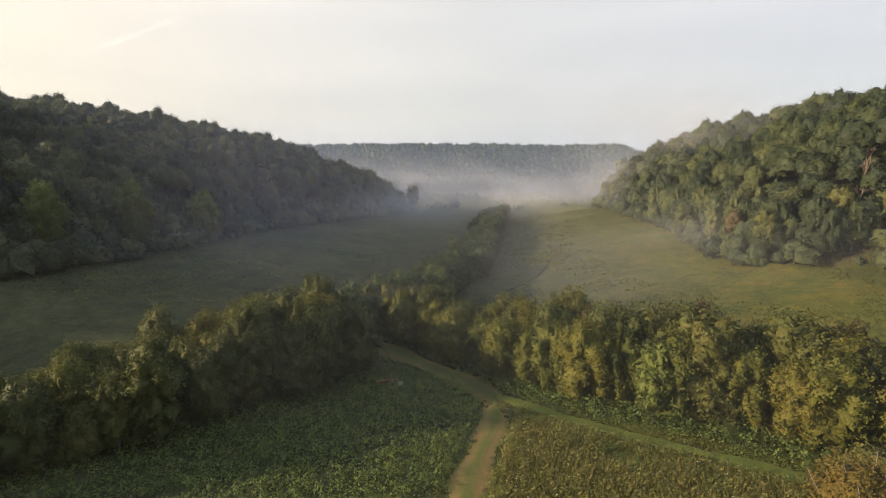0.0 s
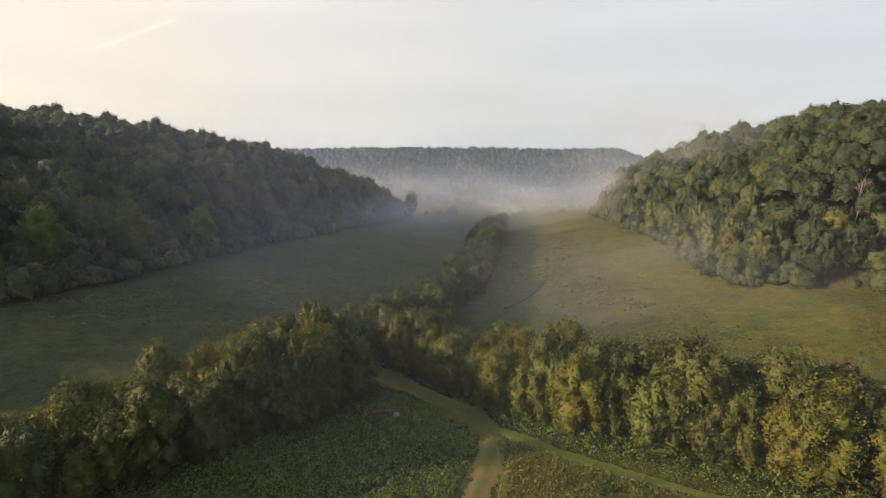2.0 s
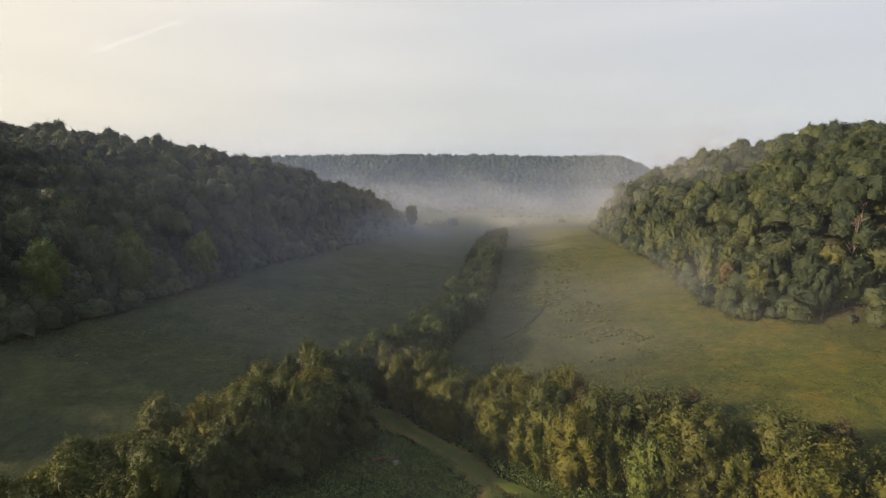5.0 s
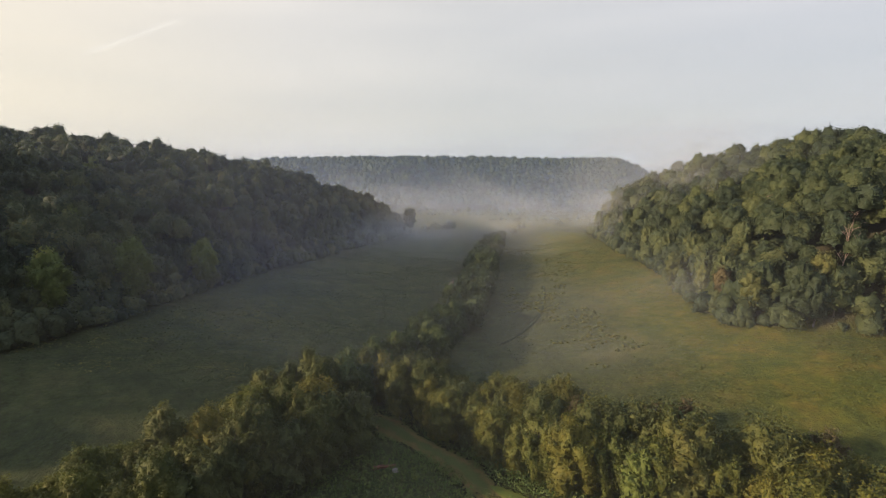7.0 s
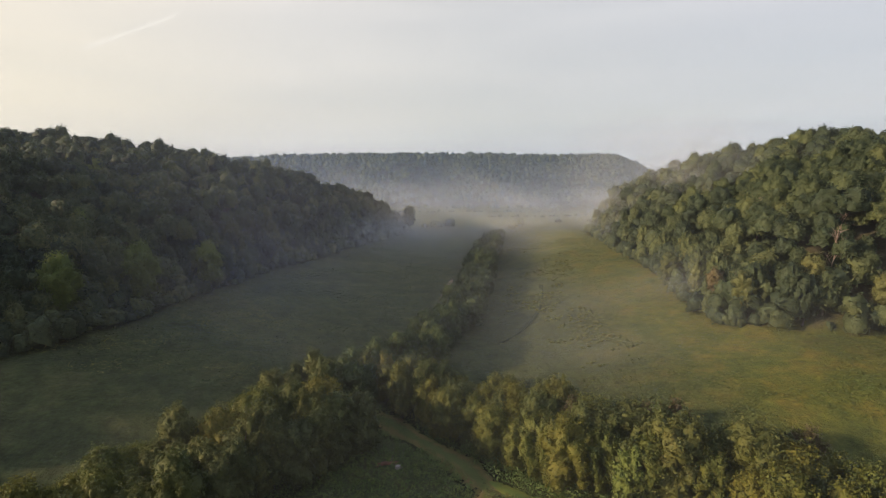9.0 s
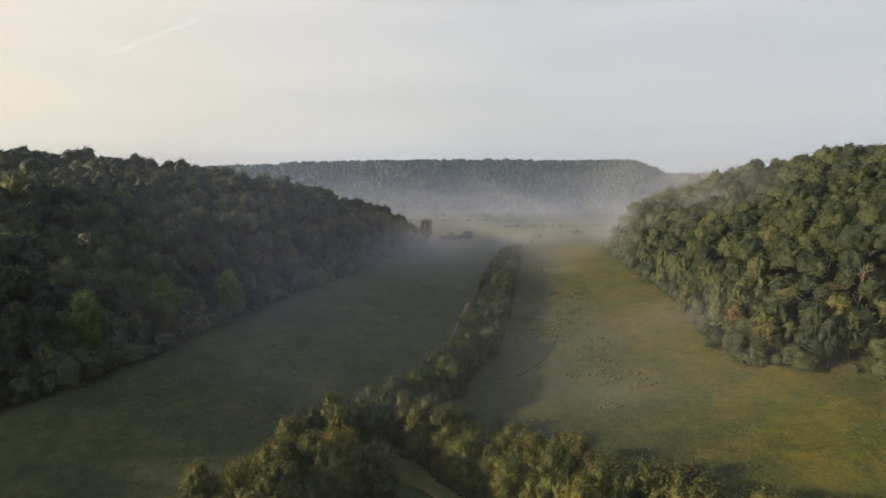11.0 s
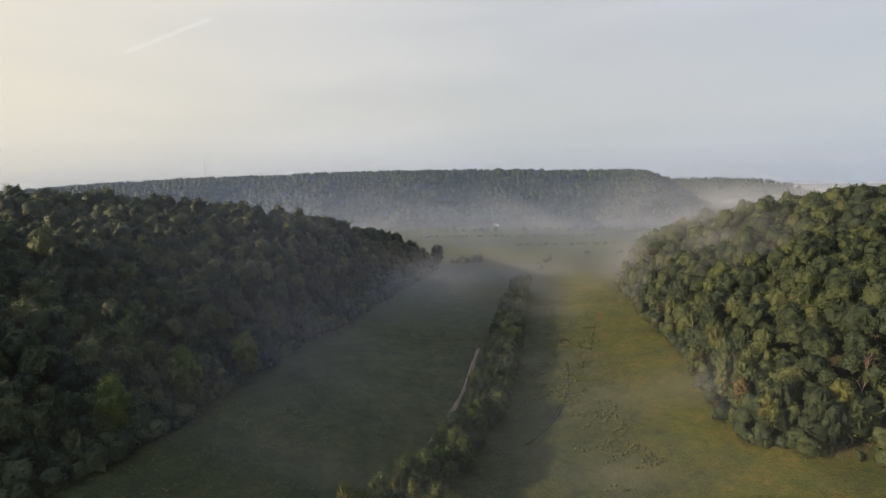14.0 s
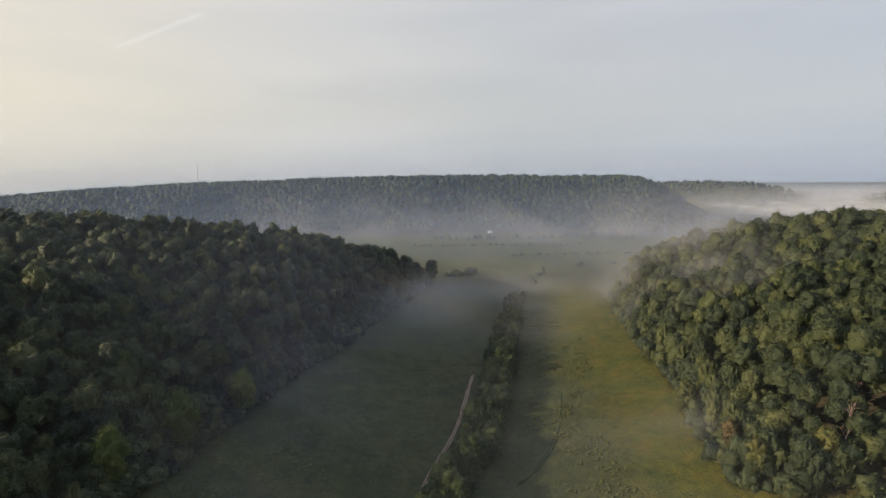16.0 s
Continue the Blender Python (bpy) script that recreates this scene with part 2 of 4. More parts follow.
def in_right(x, y):
    d = soft_min((x - right_edge(y)) * 0.9, (np.interp(x, [60, 72, 90, 120, 200, 400], [240, 262, 290, 310, 330, 350]) - y) * 0.9)
    return soft_min(d, (262 - x) * 0.9)


def in_far(x, y):
    """How far up the far ridge, 0 at its foot to 1 at its crest."""
    foot = 560 - 0.05 * np.abs(x) + 12 * np.sin(x / 60) + 7 * np.sin(x / 23 + 1)
    return np.clip((y - foot) / 125, 0, 1) * np.clip((350 - x) / 130, 0, 1)


def ground_z(x, y):
    x, y = np.asarray(x, float), np.asarray(y, float)
    z = np.interp(y, [-200, 60, 110, 134, 174, 340, 520, 700], [0, 0, 2, 3.5, 6, 12, 17, 20])
    z = z + 0.17 * np.clip(np.abs(x) - 14, 0, 54) * ramp01(y, 40, 80) * (1 - ramp01(y, 210, 370))
    dl, dr = np.maximum(in_left(x, y), 0), np.maximum(in_right(x, y), 0)
    z = z + 41 * (1 - np.exp(-dl / 76)) * (0.35 + 0.65 * ramp01(y, 10, 130)) + 40 * (1 - np.exp(-dr / 54)) * (0.35 + 0.65 * ramp01(y, 0, 90))
    top = np.interp(x, [-2500, -900, -650, -450, -350, -190, 0, 120, 200, 255], [42, 44, 50, 63, 68, 73, 77, 75.5, 75, 74])
    top = top - 6 * ramp01(y, 800, 1000)
    z = z + (top - 20) * ramp01(in_far(x, y), 0, 1)
    for cx, cy, rx, ry, h in ((470, 1010, 190, 110, 48), (760, 880, 60, 110, 30), (700, 1500, 320, 200, 40)):
        z = z + h * np.exp(-(((x - cx) / rx) ** 2 + ((y - cy) / ry) ** 2) ** 2)
    rim = ramp01(np.hypot(x - 200, y), 1700, 2600)
    return z * (1 - rim) + np.interp(x / np.maximum(y, 300), [-0.9, -0.5, -0.2, 0.35], [-130, -40, 30, 58]) * rim


def steps(spans):
    out = []
    for a, b, n in spans:
        out += list(np.linspace(a, b, n, endpoint=False))
    return np.array(out + [spans[-1][1]])


def mesh_of(name, verts, faces, attributes=(), smooth=False):
    """A mesh from arrays: verts n x 3, faces m x 3 or m x 4."""
    me = bpy.data.meshes.new(name)
    verts, faces = np.asarray(verts, np.float32), np.asarray(faces, np.int32)
    k = faces.shape[1]
    me.vertices.add(len(verts))
    me.vertices.foreach_set("co", verts.ravel())
    me.loops.add(faces.size)
    me.loops.foreach_set("vertex_index", faces.ravel())
    me.polygons.add(len(faces))
    me.polygons.foreach_set("loop_start", np.arange(0, faces.size, k, dtype=np.int32))
    if smooth:
        me.polygons.foreach_set("use_smooth", np.ones(len(faces), bool))
    for key, values in attributes:
        a = me.attributes.new(key, "FLOAT", "POINT")
        a.data.foreach_set("value", np.asarray(values, np.float32))
    me.update(calc_edges=True)
    return me


def grid_faces(nx, ny):
    i = (np.arange(ny - 1)[:, None] * nx + np.arange(nx - 1)[None]).ravel()
    return np.stack([i, i + 1, i + nx + 1, i + nx], 1)


def part(name, me, mat, parent=None, label=""):
    ob = new(name, me)
    if not me.materials:
        me.materials.append(mat)
    ob.parent = parent
    if label:
        tagged(ob, label)
    return ob


gx = steps([(-4600, -1200, 14), (-1200, -260, 40), (-260, -110, 50), (-110, 120, 92), (120, 280, 40), (280, 1200, 50), (1200, 4600, 14)])
gy = steps([(-4600, -400, 14), (-400, -60, 20), (-60, 20, 30), (20, 340, 120), (340, 540, 40), (540, 1100, 90), (1100, 4600, 40)])
X, Y = np.meshgrid(gx, gy)
Z = ground_z(X, Y)
inside = np.maximum(in_left(X, Y), in_right(X, Y))
wooded = np.maximum(ramp01(inside, -2, 3), ramp01(in_far(X, Y), 0.0, 0.08))
dryness = ramp01(X, 22, 66) * ramp01(Y, 40, 70) * (1 - ramp01(Y, 230, 330)) + (0.62 + 0.25 * np.sin(X / 47 + Y / 90) * np.sin(Y / 21)) * ramp01(Y, 300, 400) + 0.5 * ramp01(X, 2, 8) * (1 - ramp01(Y, 48, 58))
ground = part("ground", mesh_of("ground", np.stack([X, Y, Z], -1).reshape(-1, 3), grid_faces(len(gx), len(gy)),
                                (("dry", dryness.ravel()), ("litter", wooded.ravel())), True), GROUND)
tagged(ground, "valley floor of damp green and yellowing meadow between wooded hills", "ground", kind="structure")


def smooth_line(points, step):
    """A rounded line through points, a point every step metres."""
    p = np.array(points, float)
    for _ in range(3):
        q = np.empty((2 * len(p) - 2, 2))
        q[0::2], q[1::2] = 0.75 * p[:-1] + 0.25 * p[1:], 0.25 * p[:-1] + 0.75 * p[1:]
        p = np.vstack([p[:1], q, p[-1:]])
    s = np.r_[0, np.cumsum(np.hypot(*np.diff(p, axis=0).T))]
    at = np.linspace(0, s[-1], max(3, int(s[-1] / step)))
    return np.stack([np.interp(at, s, p[:, 0]), np.interp(at, s, p[:, 1])], 1)


def strip(name, points, width, mat, lift, label, category, sunk=0.0):
    c = smooth_line(points, 1.0)
    d = np.gradient(c, axis=0)
    d /= np.hypot(d[:, 0], d[:, 1])[:, None]
    side = np.stack([d[:, 1], -d[:, 0]], 1)
    u = np.linspace(0, 1, 9)
    rng = np.random.default_rng(len(points))
    wob = 1 + 0.22 * np.interp(np.arange(len(c)), np.arange(0, len(c) + 3, 3), rng.normal(size=len(np.arange(0, len(c) + 3, 3))))
    P = c[:, None] + side[:, None] * ((u - 0.5)[None, :, None] * (width * wob)[:, None, None])
    z = ground_z(P[..., 0], P[..., 1]) + lift * np.sin(np.pi * np.clip(u, 0.02, 0.98))[None] - 0.02
    z -= sunk * (np.exp(-((np.abs(u - 0.5) - 0.22) / 0.08) ** 2))[None]
    ends = np.minimum(np.arange(len(c)), np.arange(len(c))[::-1]) / 9
    edge = np.minimum(np.minimum(u, 1 - u)[None] * 3.2, ends[:, None])
    me = mesh_of(name, np.dstack([P, z]).reshape(-1, 3), grid_faces(9, len(c)), (("across", np.tile(u, len(c))), ("edge", edge.ravel())), True)
    return tagged(part(name, me, mat), label, category, kind="structure")


strip("dirt_track", [(-0.6, 20), (1.8, 39.5), (3.8, 46.3), (6, 53.5), (6.4, 58.5), (4.4, 63.5), (-2, 69)], 4.2, DIRT, 0.2, "worn dirt farm track with two wheel ruts in grass", "dirt track", 0.06)
strip("grassy_lane", [(8.4, 52), (4.8, 62), (-3.5, 70.2), (-10, 77), (-15, 81)], 5.8, LANE, 0.24, "grassy lane with faint bare earth beside the hedge", "lane", 0.04)
strip("grass_path", [(1, 64), (6.5, 59), (10, 56.3), (13.6, 53), (18, 49.6), (22.7, 46.8), (27, 44.4), (31.5, 41.4), (40, 36)], 2.9, MOWN, 0.2, "mown green path along the foot of the hedge", "path")
strip("gravel_track", [(-10, 103), (-9.3, 110), (-3.4, 128), (0.2, 143), (2.2, 158), (5.2, 178)], 1.8, GRAVEL, 0.25, "pale pinkish gravel track beside the stream hedge", "gravel track")
strip("far_lane", [(36, 350), (31, 366), (25, 392)], 1.2, LANE, 0.25, "pale lane in the far valley meadow", "lane")
strip("wheel_track", [(13, 111), (18.6, 115.6), (24.3, 124.2), (27.4, 132), (30.5, 143), (32.5, 156)], 1.1, PRESSED, 0.22, "dark curved wheel track pressed into the meadow grass", "wheel track")


# ---- plants ----
def ico_arrays(subdivisions):
    bm = bmesh.new()
    bmesh.ops.create_icosphere(bm, subdivisions=subdivisions, radius=1)
    out = np.array([v.co[:] for v in bm.verts]), np.array([[v.index for v in f.verts] for f in bm.faces])
    bm.free()
    return out


ICOS = {k: ico_arrays(k) for k in (2, 3, 4)}


def crown_arrays(seed, height, radius, n_lumps, n_leaves, leaf, low=0.3, foot=0.0, sub=4, cut=-2.0, ragged=0.07, leafy=2, shrink=0.84):
    """A crown: a rough mass that bulges in many leafy lumps with deep folds between them, and sprays of leaves standing off it. Triangles."""
    rng = np.random.default_rng(seed)
    base = low if foot == 0 else 0.0
    mid, half = height * (1 + base) / 2, height * (1 - base) / 2
    scale = np.array([radius, radius, half])
    k = np.arange(n_lumps) + 0.5
    up = np.clip(1 - 2 * k / n_lumps + rng.uniform(-0.12, 0.12, n_lumps), -0.97, 0.97)
    a = k * 2.4 + rng.uniform(-0.5, 0.5, n_lumps) + rng.uniform(0, 6.28)
    flat, size = np.sqrt(1 - up ** 2), radius * rng.uniform(0.16, 0.40, n_lumps) * (36 / n_lumps) ** 0.3
    c = np.stack([flat * np.cos(a), flat * np.sin(a), up], 1) * scale * ((1.0 - 0.7 * size / radius) * rng.uniform(0.86, 1.08, n_lumps))[:, None]
    D, F = ICOS[sub]
    D = D + rng.normal(size=D.shape) * (0.04 if sub == 4 else 0.07)
    D = D / np.linalg.norm(D, axis=1)[:, None] * scale
    long = np.linalg.norm(D, axis=1)
    D = D / long[:, None]
    b = D @ c.T
    disc = b ** 2 - ((c ** 2).sum(1) - size ** 2)[None]
    reach = np.where(disc > 0, b + np.sqrt(np.maximum(disc, 0)), 0)
    which = reach.argmax(1)
    P = D * np.maximum(reach.max(1), 0.6 * long)[:, None] * (1 + ragged * rng.normal(size=(len(D), 1)))
    out = P - 0.9 * c[which]
    P = P / scale
    wide = (1 - np.clip(P[:, 2], -0.9, 0) ** 2) ** (-0.5 * foot)
    P[:, :2] *= wide[:, None]
    F = F[P[F].mean(1)[:, 2] > cut]
    shell = P * scale + (0, 0, mid)
    hull = P * scale * shrink + (0, 0, mid)
    out /= np.linalg.norm(out, axis=1)[:, None]
    pick = F[rng.integers(len(F), size=n_leaves)]
    w = rng.dirichlet((1, 1, 1), n_leaves)
    n = out[pick[:, 0]] + (0, 0, 0.15)
    at = (shell[pick] * w[:, :, None]).sum(1) + n * radius * rng.uniform(-0.13, 0.06, (n_leaves, 1))
    face = n + 0.55 * rng.normal(size=n.shape)
    face /= np.linalg.norm(face, axis=1)[:, None]
    u = np.cross(face, rng.normal(size=n.shape))
    u /= np.linalg.norm(u, axis=1)[:, None]
    v = np.cross(face, u)
    s = leaf * rng.uniform(0.55, 1.35, n_leaves)[:, None]
    if leafy == 2:  # folded leaf sprays
        V = np.stack([at - u * s, at - v * s * 0.62 - face * s * 0.25, at + u * s * 0.9, at + v * s * 0.7 - face * s * 0.2], 1).reshape(-1, 3)
        i = np.arange(n_leaves) * 4
        L = np.concatenate([np.stack([i, i + 1, i + 2], 1), np.stack([i, i + 2, i + 3], 1)])
    else:
        V = np.stack([at - u * s, at - v * s * 0.8, at + (u + 0.6 * v) * s * 0.9], 1).reshape(-1, 3)
        L = np.arange(3 * n_leaves).reshape(-1, 3)
    used, F = np.unique(F, return_inverse=True)
    return np.concatenate([hull[used], V]), np.concatenate([F.reshape(-1, 3), L + len(used)])


def limb(path, radii, sides=6):
    p = np.array(path, float)
    d = np.gradient(p, axis=0)
    d /= np.linalg.norm(d, axis=1)[:, None]
    a = np.cross(d, [0.3, 0.9, 0.2])
    a /= np.linalg.norm(a, axis=1)[:, None]
    b = np.cross(d, a)
    th = np.arange(sides) * 2 * np.pi / sides
    v = p[:, None] + (a[:, None] * np.cos(th)[None, :, None] + b[:, None] * np.sin(th)[None, :, None]) * np.array(radii)[:, None, None]
    j = np.arange(sides)
    f = np.concatenate([np.stack([r * sides + j, r * sides + (j + 1) % sides, (r + 1) * sides + (j + 1) % sides, (r + 1) * sides + j], 1) for r in range(len(p) - 1)])
    return v.reshape(-1, 3), f


def joined(pieces):
    vs, fs, k = [], [], 0
    for v, f in pieces:
        vs.append(v)
        fs.append(f + k)
        k += len(v)
    return np.concatenate(vs), np.concatenate(fs)


def trunk_arrays(seed, height, radius, n_limbs, thick, stems=1):
    rng = np.random.default_rng(seed)
    out = []
    for s in range(stems):
        lean = rng.normal(size=2) * (0.04 if stems == 1 else 0.1) * height
        zs = np.linspace(-0.4, height * (0.8 if stems == 1 else 0.6), 6)
        q = (zs / height).clip(0)
        line = np.stack([lean[0] * q + 0.15 * rng.normal(size=6), lean[1] * q + 0.15 * rng.normal(size=6), zs], 1)
        out.append(limb(line, thick * (1.15 - q * 1.1) * (1 if s == 0 else 0.7)))
        for _ in range(n_limbs):
            h = rng.uniform(0.3, 0.75)
            start = np.array([np.interp(h * height, zs, line[:, k]) for k in range(3)])
            a = rng.uniform(0, 2 * np.pi)
            reach = radius * rng.uniform(0.3, 0.6)
            end = start + np.array([reach * math.cos(a), reach * math.sin(a), height * rng.uniform(0.08, 0.2)])
            mid = (start + end) / 2 + np.array([0, 0, 0.06 * height]) * rng.uniform(-0.5, 1)
            out.append(limb([start, mid, end], thick * np.array([0.5, 0.32, 0.08]), 5))
    return joined(out)


def make_tree(name, seed, height, radius, n_lumps, n_leaves, leaf, leaves, label, category, low=0.3, stems=1, foot=0.0):
    top = new(name)
    v, f = trunk_arrays(seed, height, radius, 4, 0.014 * height + 0.04, stems)
    part("trunk", mesh_of("trunk", v, f, (), True), BARK, top)
    v, f = crown_arrays(seed, height, radius, n_lumps, n_leaves, leaf, low, foot)
    part("crown", mesh_of("crown", v, f), leaves, top)
    return tagged(top, label, category)


def put(ob, x, y, size=1.0, turn=0.0, tilt=0.0, sink=0.1):
    return Matrix.LocRotScale((x, y, float(ground_z(x, y)) - sink), Euler((tilt, 0, turn)), (size,) * 3)


class Kinds:
    """Some prototypes of one kind of plant: the first call places a prototype itself, later calls place copies."""

    def __init__(self, protos, group):
        self.protos, self.used = protos, set()
        for p in protos:
            tagged(p, group=group)

    def place(self, i, m):
        p = self.protos[i % len(self.protos)]
        if id(p) in self.used:
            return copy_thing(p, m)
        self.used.add(id(p))
        p.matrix_basis = m
        return p

    def clear(self):
        for p in self.protos:
            if id(p) not in self.used:
                for o in (*p.children_recursive, p):
                    bpy.data.objects.remove(o)


def bulk(name, variants, rows, mat, label, category):
    """Many plants as one object: rows of x, y, size, turn, and which variant."""
    vs, fs, ts, k = [], [], [], 0
    rng = np.random.default_rng(len(rows))
    zs = ground_z([r[0] for r in rows], [r[1] for r in rows])
    for (x, y, size, turn, which), z in zip(rows, zs):
        v, f = variants[which % len(variants)]
        c, s = math.cos(turn) * size, math.sin(turn) * size
        vs.append(np.stack([x + v[:, 0] * c - v[:, 1] * s, y + v[:, 0] * s + v[:, 1] * c, z - 0.1 + v[:, 2] * size], 1))
        fs.append(f + k)
        ts.append(np.full(len(v), rng.random()))
        k += len(v)
    me = mesh_of(name, np.concatenate(vs), np.concatenate(fs), (("tint", np.concatenate(ts)),))
    return tagged(part(name, me, mat), label, category, kind="stuff")


def scatter(seed, x0, x1, y0, y1, step, keep, jitter=0.45):
    """Uneven points over a rectangle, where keep(x, y) holds."""
    rng = np.random.default_rng(seed)
    px, py = np.meshgrid(np.arange(float(x0), x1, step), np.arange(y0, y1, step * 0.87))
    px[1::2] += step / 2
    px = (px + rng.uniform(-jitter, jitter, px.shape) * step).ravel()
    py = (py + rng.uniform(-jitter, jitter, py.shape) * step).ravel()
    k = keep(px, py)
    return px[k], py[k], rng


# woods on the two hills: the trees along the meadow one by one, the rest behind them as one mass
wood_kinds = Kinds([make_tree("tree", 10 + i, 11.6 + (i % 3) * 1.4, 2.7 + 0.4 * (i % 3), 64 + 5 * (i % 4), 1700, 0.18, LEAF_WOOD, "broadleaf woodland tree in dull late-summer green", "tree", 0.1, 1, 0.3) for i in range(7)], "trees at the edge of the woods")
wood_variants = [crown_arrays(30 + i, 11.2 + (i % 4) * 1.3, 2.5 + 0.35 * (i % 4), 50 + 4 * (i % 5), 620, 0.24, 0.38, 0, 3, -0.3, 0.08, 1) for i in range(10)]
wood_variants += [crown_arrays(60 + i, 11.2 + (i % 4) * 1.3, 2.5 + 0.35 * (i % 4), 22 + 3 * (i % 4), 220, 0.36, 0.38, 0, 2, -0.3, 0.09, 1) for i in range(10)]
bush_variants = [crown_arrays(130 + i, 4.2 + i % 3, 2.5, 24, 260, 0.26, 0.05, 0.7, 2, -0.8, 0.1, 1) for i in range(6)]
# left wood's unseen near end, y below 62, is added to shade the meadow
for seed, inside_of, box in ((1, in_left, (-205, 0, 26, 338)), (2, in_right, (60, 215, 66, 318))):
    px, py, rng = scatter(seed, box[0], box[1], box[2], box[3], 4.1, lambda x, y: inside_of(x, y) > 1.0)
    thin = (py < 200) & (py > 66) | (rng.random(len(px)) < 0.8)
    px, py = px[thin], py[thin]
    d = inside_of(px, py)
    edge = np.argsort(d + rng.uniform(0, 3, len(d)) + 50 * (py < 66))[:148]
    single = np.zeros(len(d), bool)
    single[edge] = True
    rows = []
    for i, (x, y) in enumerate(zip(px, py)):
        size, turn = rng.uniform(0.68, 1.12) * (0.88 if d[i] < 4 else 1) * (1.12 if y > 200 else 1), rng.uniform(0, 6.28)
        if single[i]:
            wood_kinds.place(int(rng.integers(7)), put(None, x, y, size, turn))
        else:
            rows.append((x, y, size, turn, int(rng.integers(10)) + (10 if y > 160 or y < 66 or d[i] > 62 else 0)))
    bulk("woodland", wood_variants, rows, LEAF_WOOD, "dense broadleaf wood covering the hillside", "woodland")
    px, py, rng = scatter(seed + 40, box[0], box[1], box[2], box[3], 2.2, lambda x, y: (inside_of(x, y) > -2.2) & (inside_of(x, y) < 2.0))
    bulk("undergrowth", bush_variants, [(x, y, rng.uniform(0.35, 1.1), rng.uniform(0, 6.28), int(rng.integers(6))) for x, y in zip(px, py)], LEAF_WOOD, "bushes and brambles along the wood's edge", "undergrowth")
    px, py, rng = scatter(seed + 50, box[0], box[1], box[2], box[3], 3.6, lambda x, y: (inside_of(x, y) > 1.5) & (inside_of(x, y) < 15))
    bulk("understorey", bush_variants, [(x, y, rng.uniform(0.9, 1.6), rng.uniform(0, 6.28), int(rng.integers(6))) for x, y in zip(px, py)], LEAF_WOOD, "young trees and shrubs filling the wood's margin", "undergrowth")

# trees that stand out of the woods
tall_tree = make_tree("tall_tree", 161, 17.5, 4.4, 44, 1300, 0.34, LEAF_WOOD, "tall rounded tree at the tip of the wooded spur", "tree", 0.12)
tall_tree.matrix_basis = put(None, -18.5, 313, 1.0)
light_kinds = Kinds([make_tree("light_green_tree", 170 + i, 14.5, 3.7, 60, 2200, 0.2, LEAF_LIME, "broad light green tree at the wood's edge", "tree", 0.12) for i in range(2)], "light green trees")
for x, y, size in ((-72, 92, 1.05), (-66, 108, 1.1), (-60, 128, 0.95), (-86, 118, 0.9), (-112, 166, 0.9)):
    light_kinds.place(int(x) % 2, put(None, x, y, size, x))
gold_kinds = Kinds([make_tree("yellowing_tree", 180 + i, 13.5, 3.3, 50, 1600, 0.2, LEAF_TURN, "woodland tree turning yellow and brown", "tree", 0.12) for i in range(2)], "yellowing trees")
for x, y, size in ((62.5, 132, 0.8), (64, 101, 0.8), (75.5, 97, 1.0), (92, 118, 0.9), (72, 170, 0.8), (104, 140, 0.9), (86, 92, 0.85), (-98, 128, 0.8), (-62, 146, 0.8)):
    gold_kinds.place(int(y) % 2, put(None, x, y, size, y))
rust_kinds = Kinds([make_tree("rusty_tree", 190, 12.5, 3.0, 44, 1300, 0.2, LEAF_RUST, "small tree with reddish brown leaves", "tree", 0.12)], "rusty trees")
for x, y, size in ((63.5, 111, 0.75), (95, 104, 0.9), (90, 186, 0.85)):
    rust_kinds.place(0, put(None, x, y, size, y))


def dead_tree(seed, height):
    """A standing dead tree: bare forked limbs."""
    rng = np.random.default_rng(seed)
    top = new("dead_tree")
    zs = np.linspace(-0.4, height, 7)
    line = np.stack([0.25 * rng.normal(size=7), 0.25 * rng.normal(size=7), zs], 1)
    part("trunk", mesh_of("trunk", *limb(line, np.linspace(0.15, 0.025, 7), 7), (), True), PALE_WOOD, top)
    for k in range(9):
        h = rng.uniform(0.4, 0.92) * height
        start = np.array([np.interp(h, zs, line[:, j]) for j in range(3)])
        a, reach = rng.uniform(0, 6.28), rng.uniform(1.4, 3.0) * (1.25 - h / height)
        end = start + np.array([reach * math.cos(a), reach * math.sin(a), rng.uniform(1.5, 3.2)])
        pieces = [limb([start, (start + end) / 2 + rng.normal(size=3) * 0.2, end], [0.08, 0.05, 0.02], 5)]
        for _ in range(3):
            q = start + (end - start) * rng.uniform(0.4, 0.95)
            pieces.append(limb([q, q + np.array([*(rng.normal(size=2) * 0.7), rng.uniform(0.5, 1.4)])], [0.05, 0.015], 4))
        part("limb", mesh_of("limb", *joined(pieces), (), True), PALE_WOOD, top)
    return tagged(top, "bare bleached dead tree standing among green trees", "dead tree", "dead trees in the wood")


dead_tree(201, 13.2).matrix_basis = put(None, 79.5, 97)
dead_tree(202, 13.5).matrix_basis = put(None, 80.5, 124)
dead_tree(203, 12.5).matrix_basis = put(None, 84.5, 103.5)

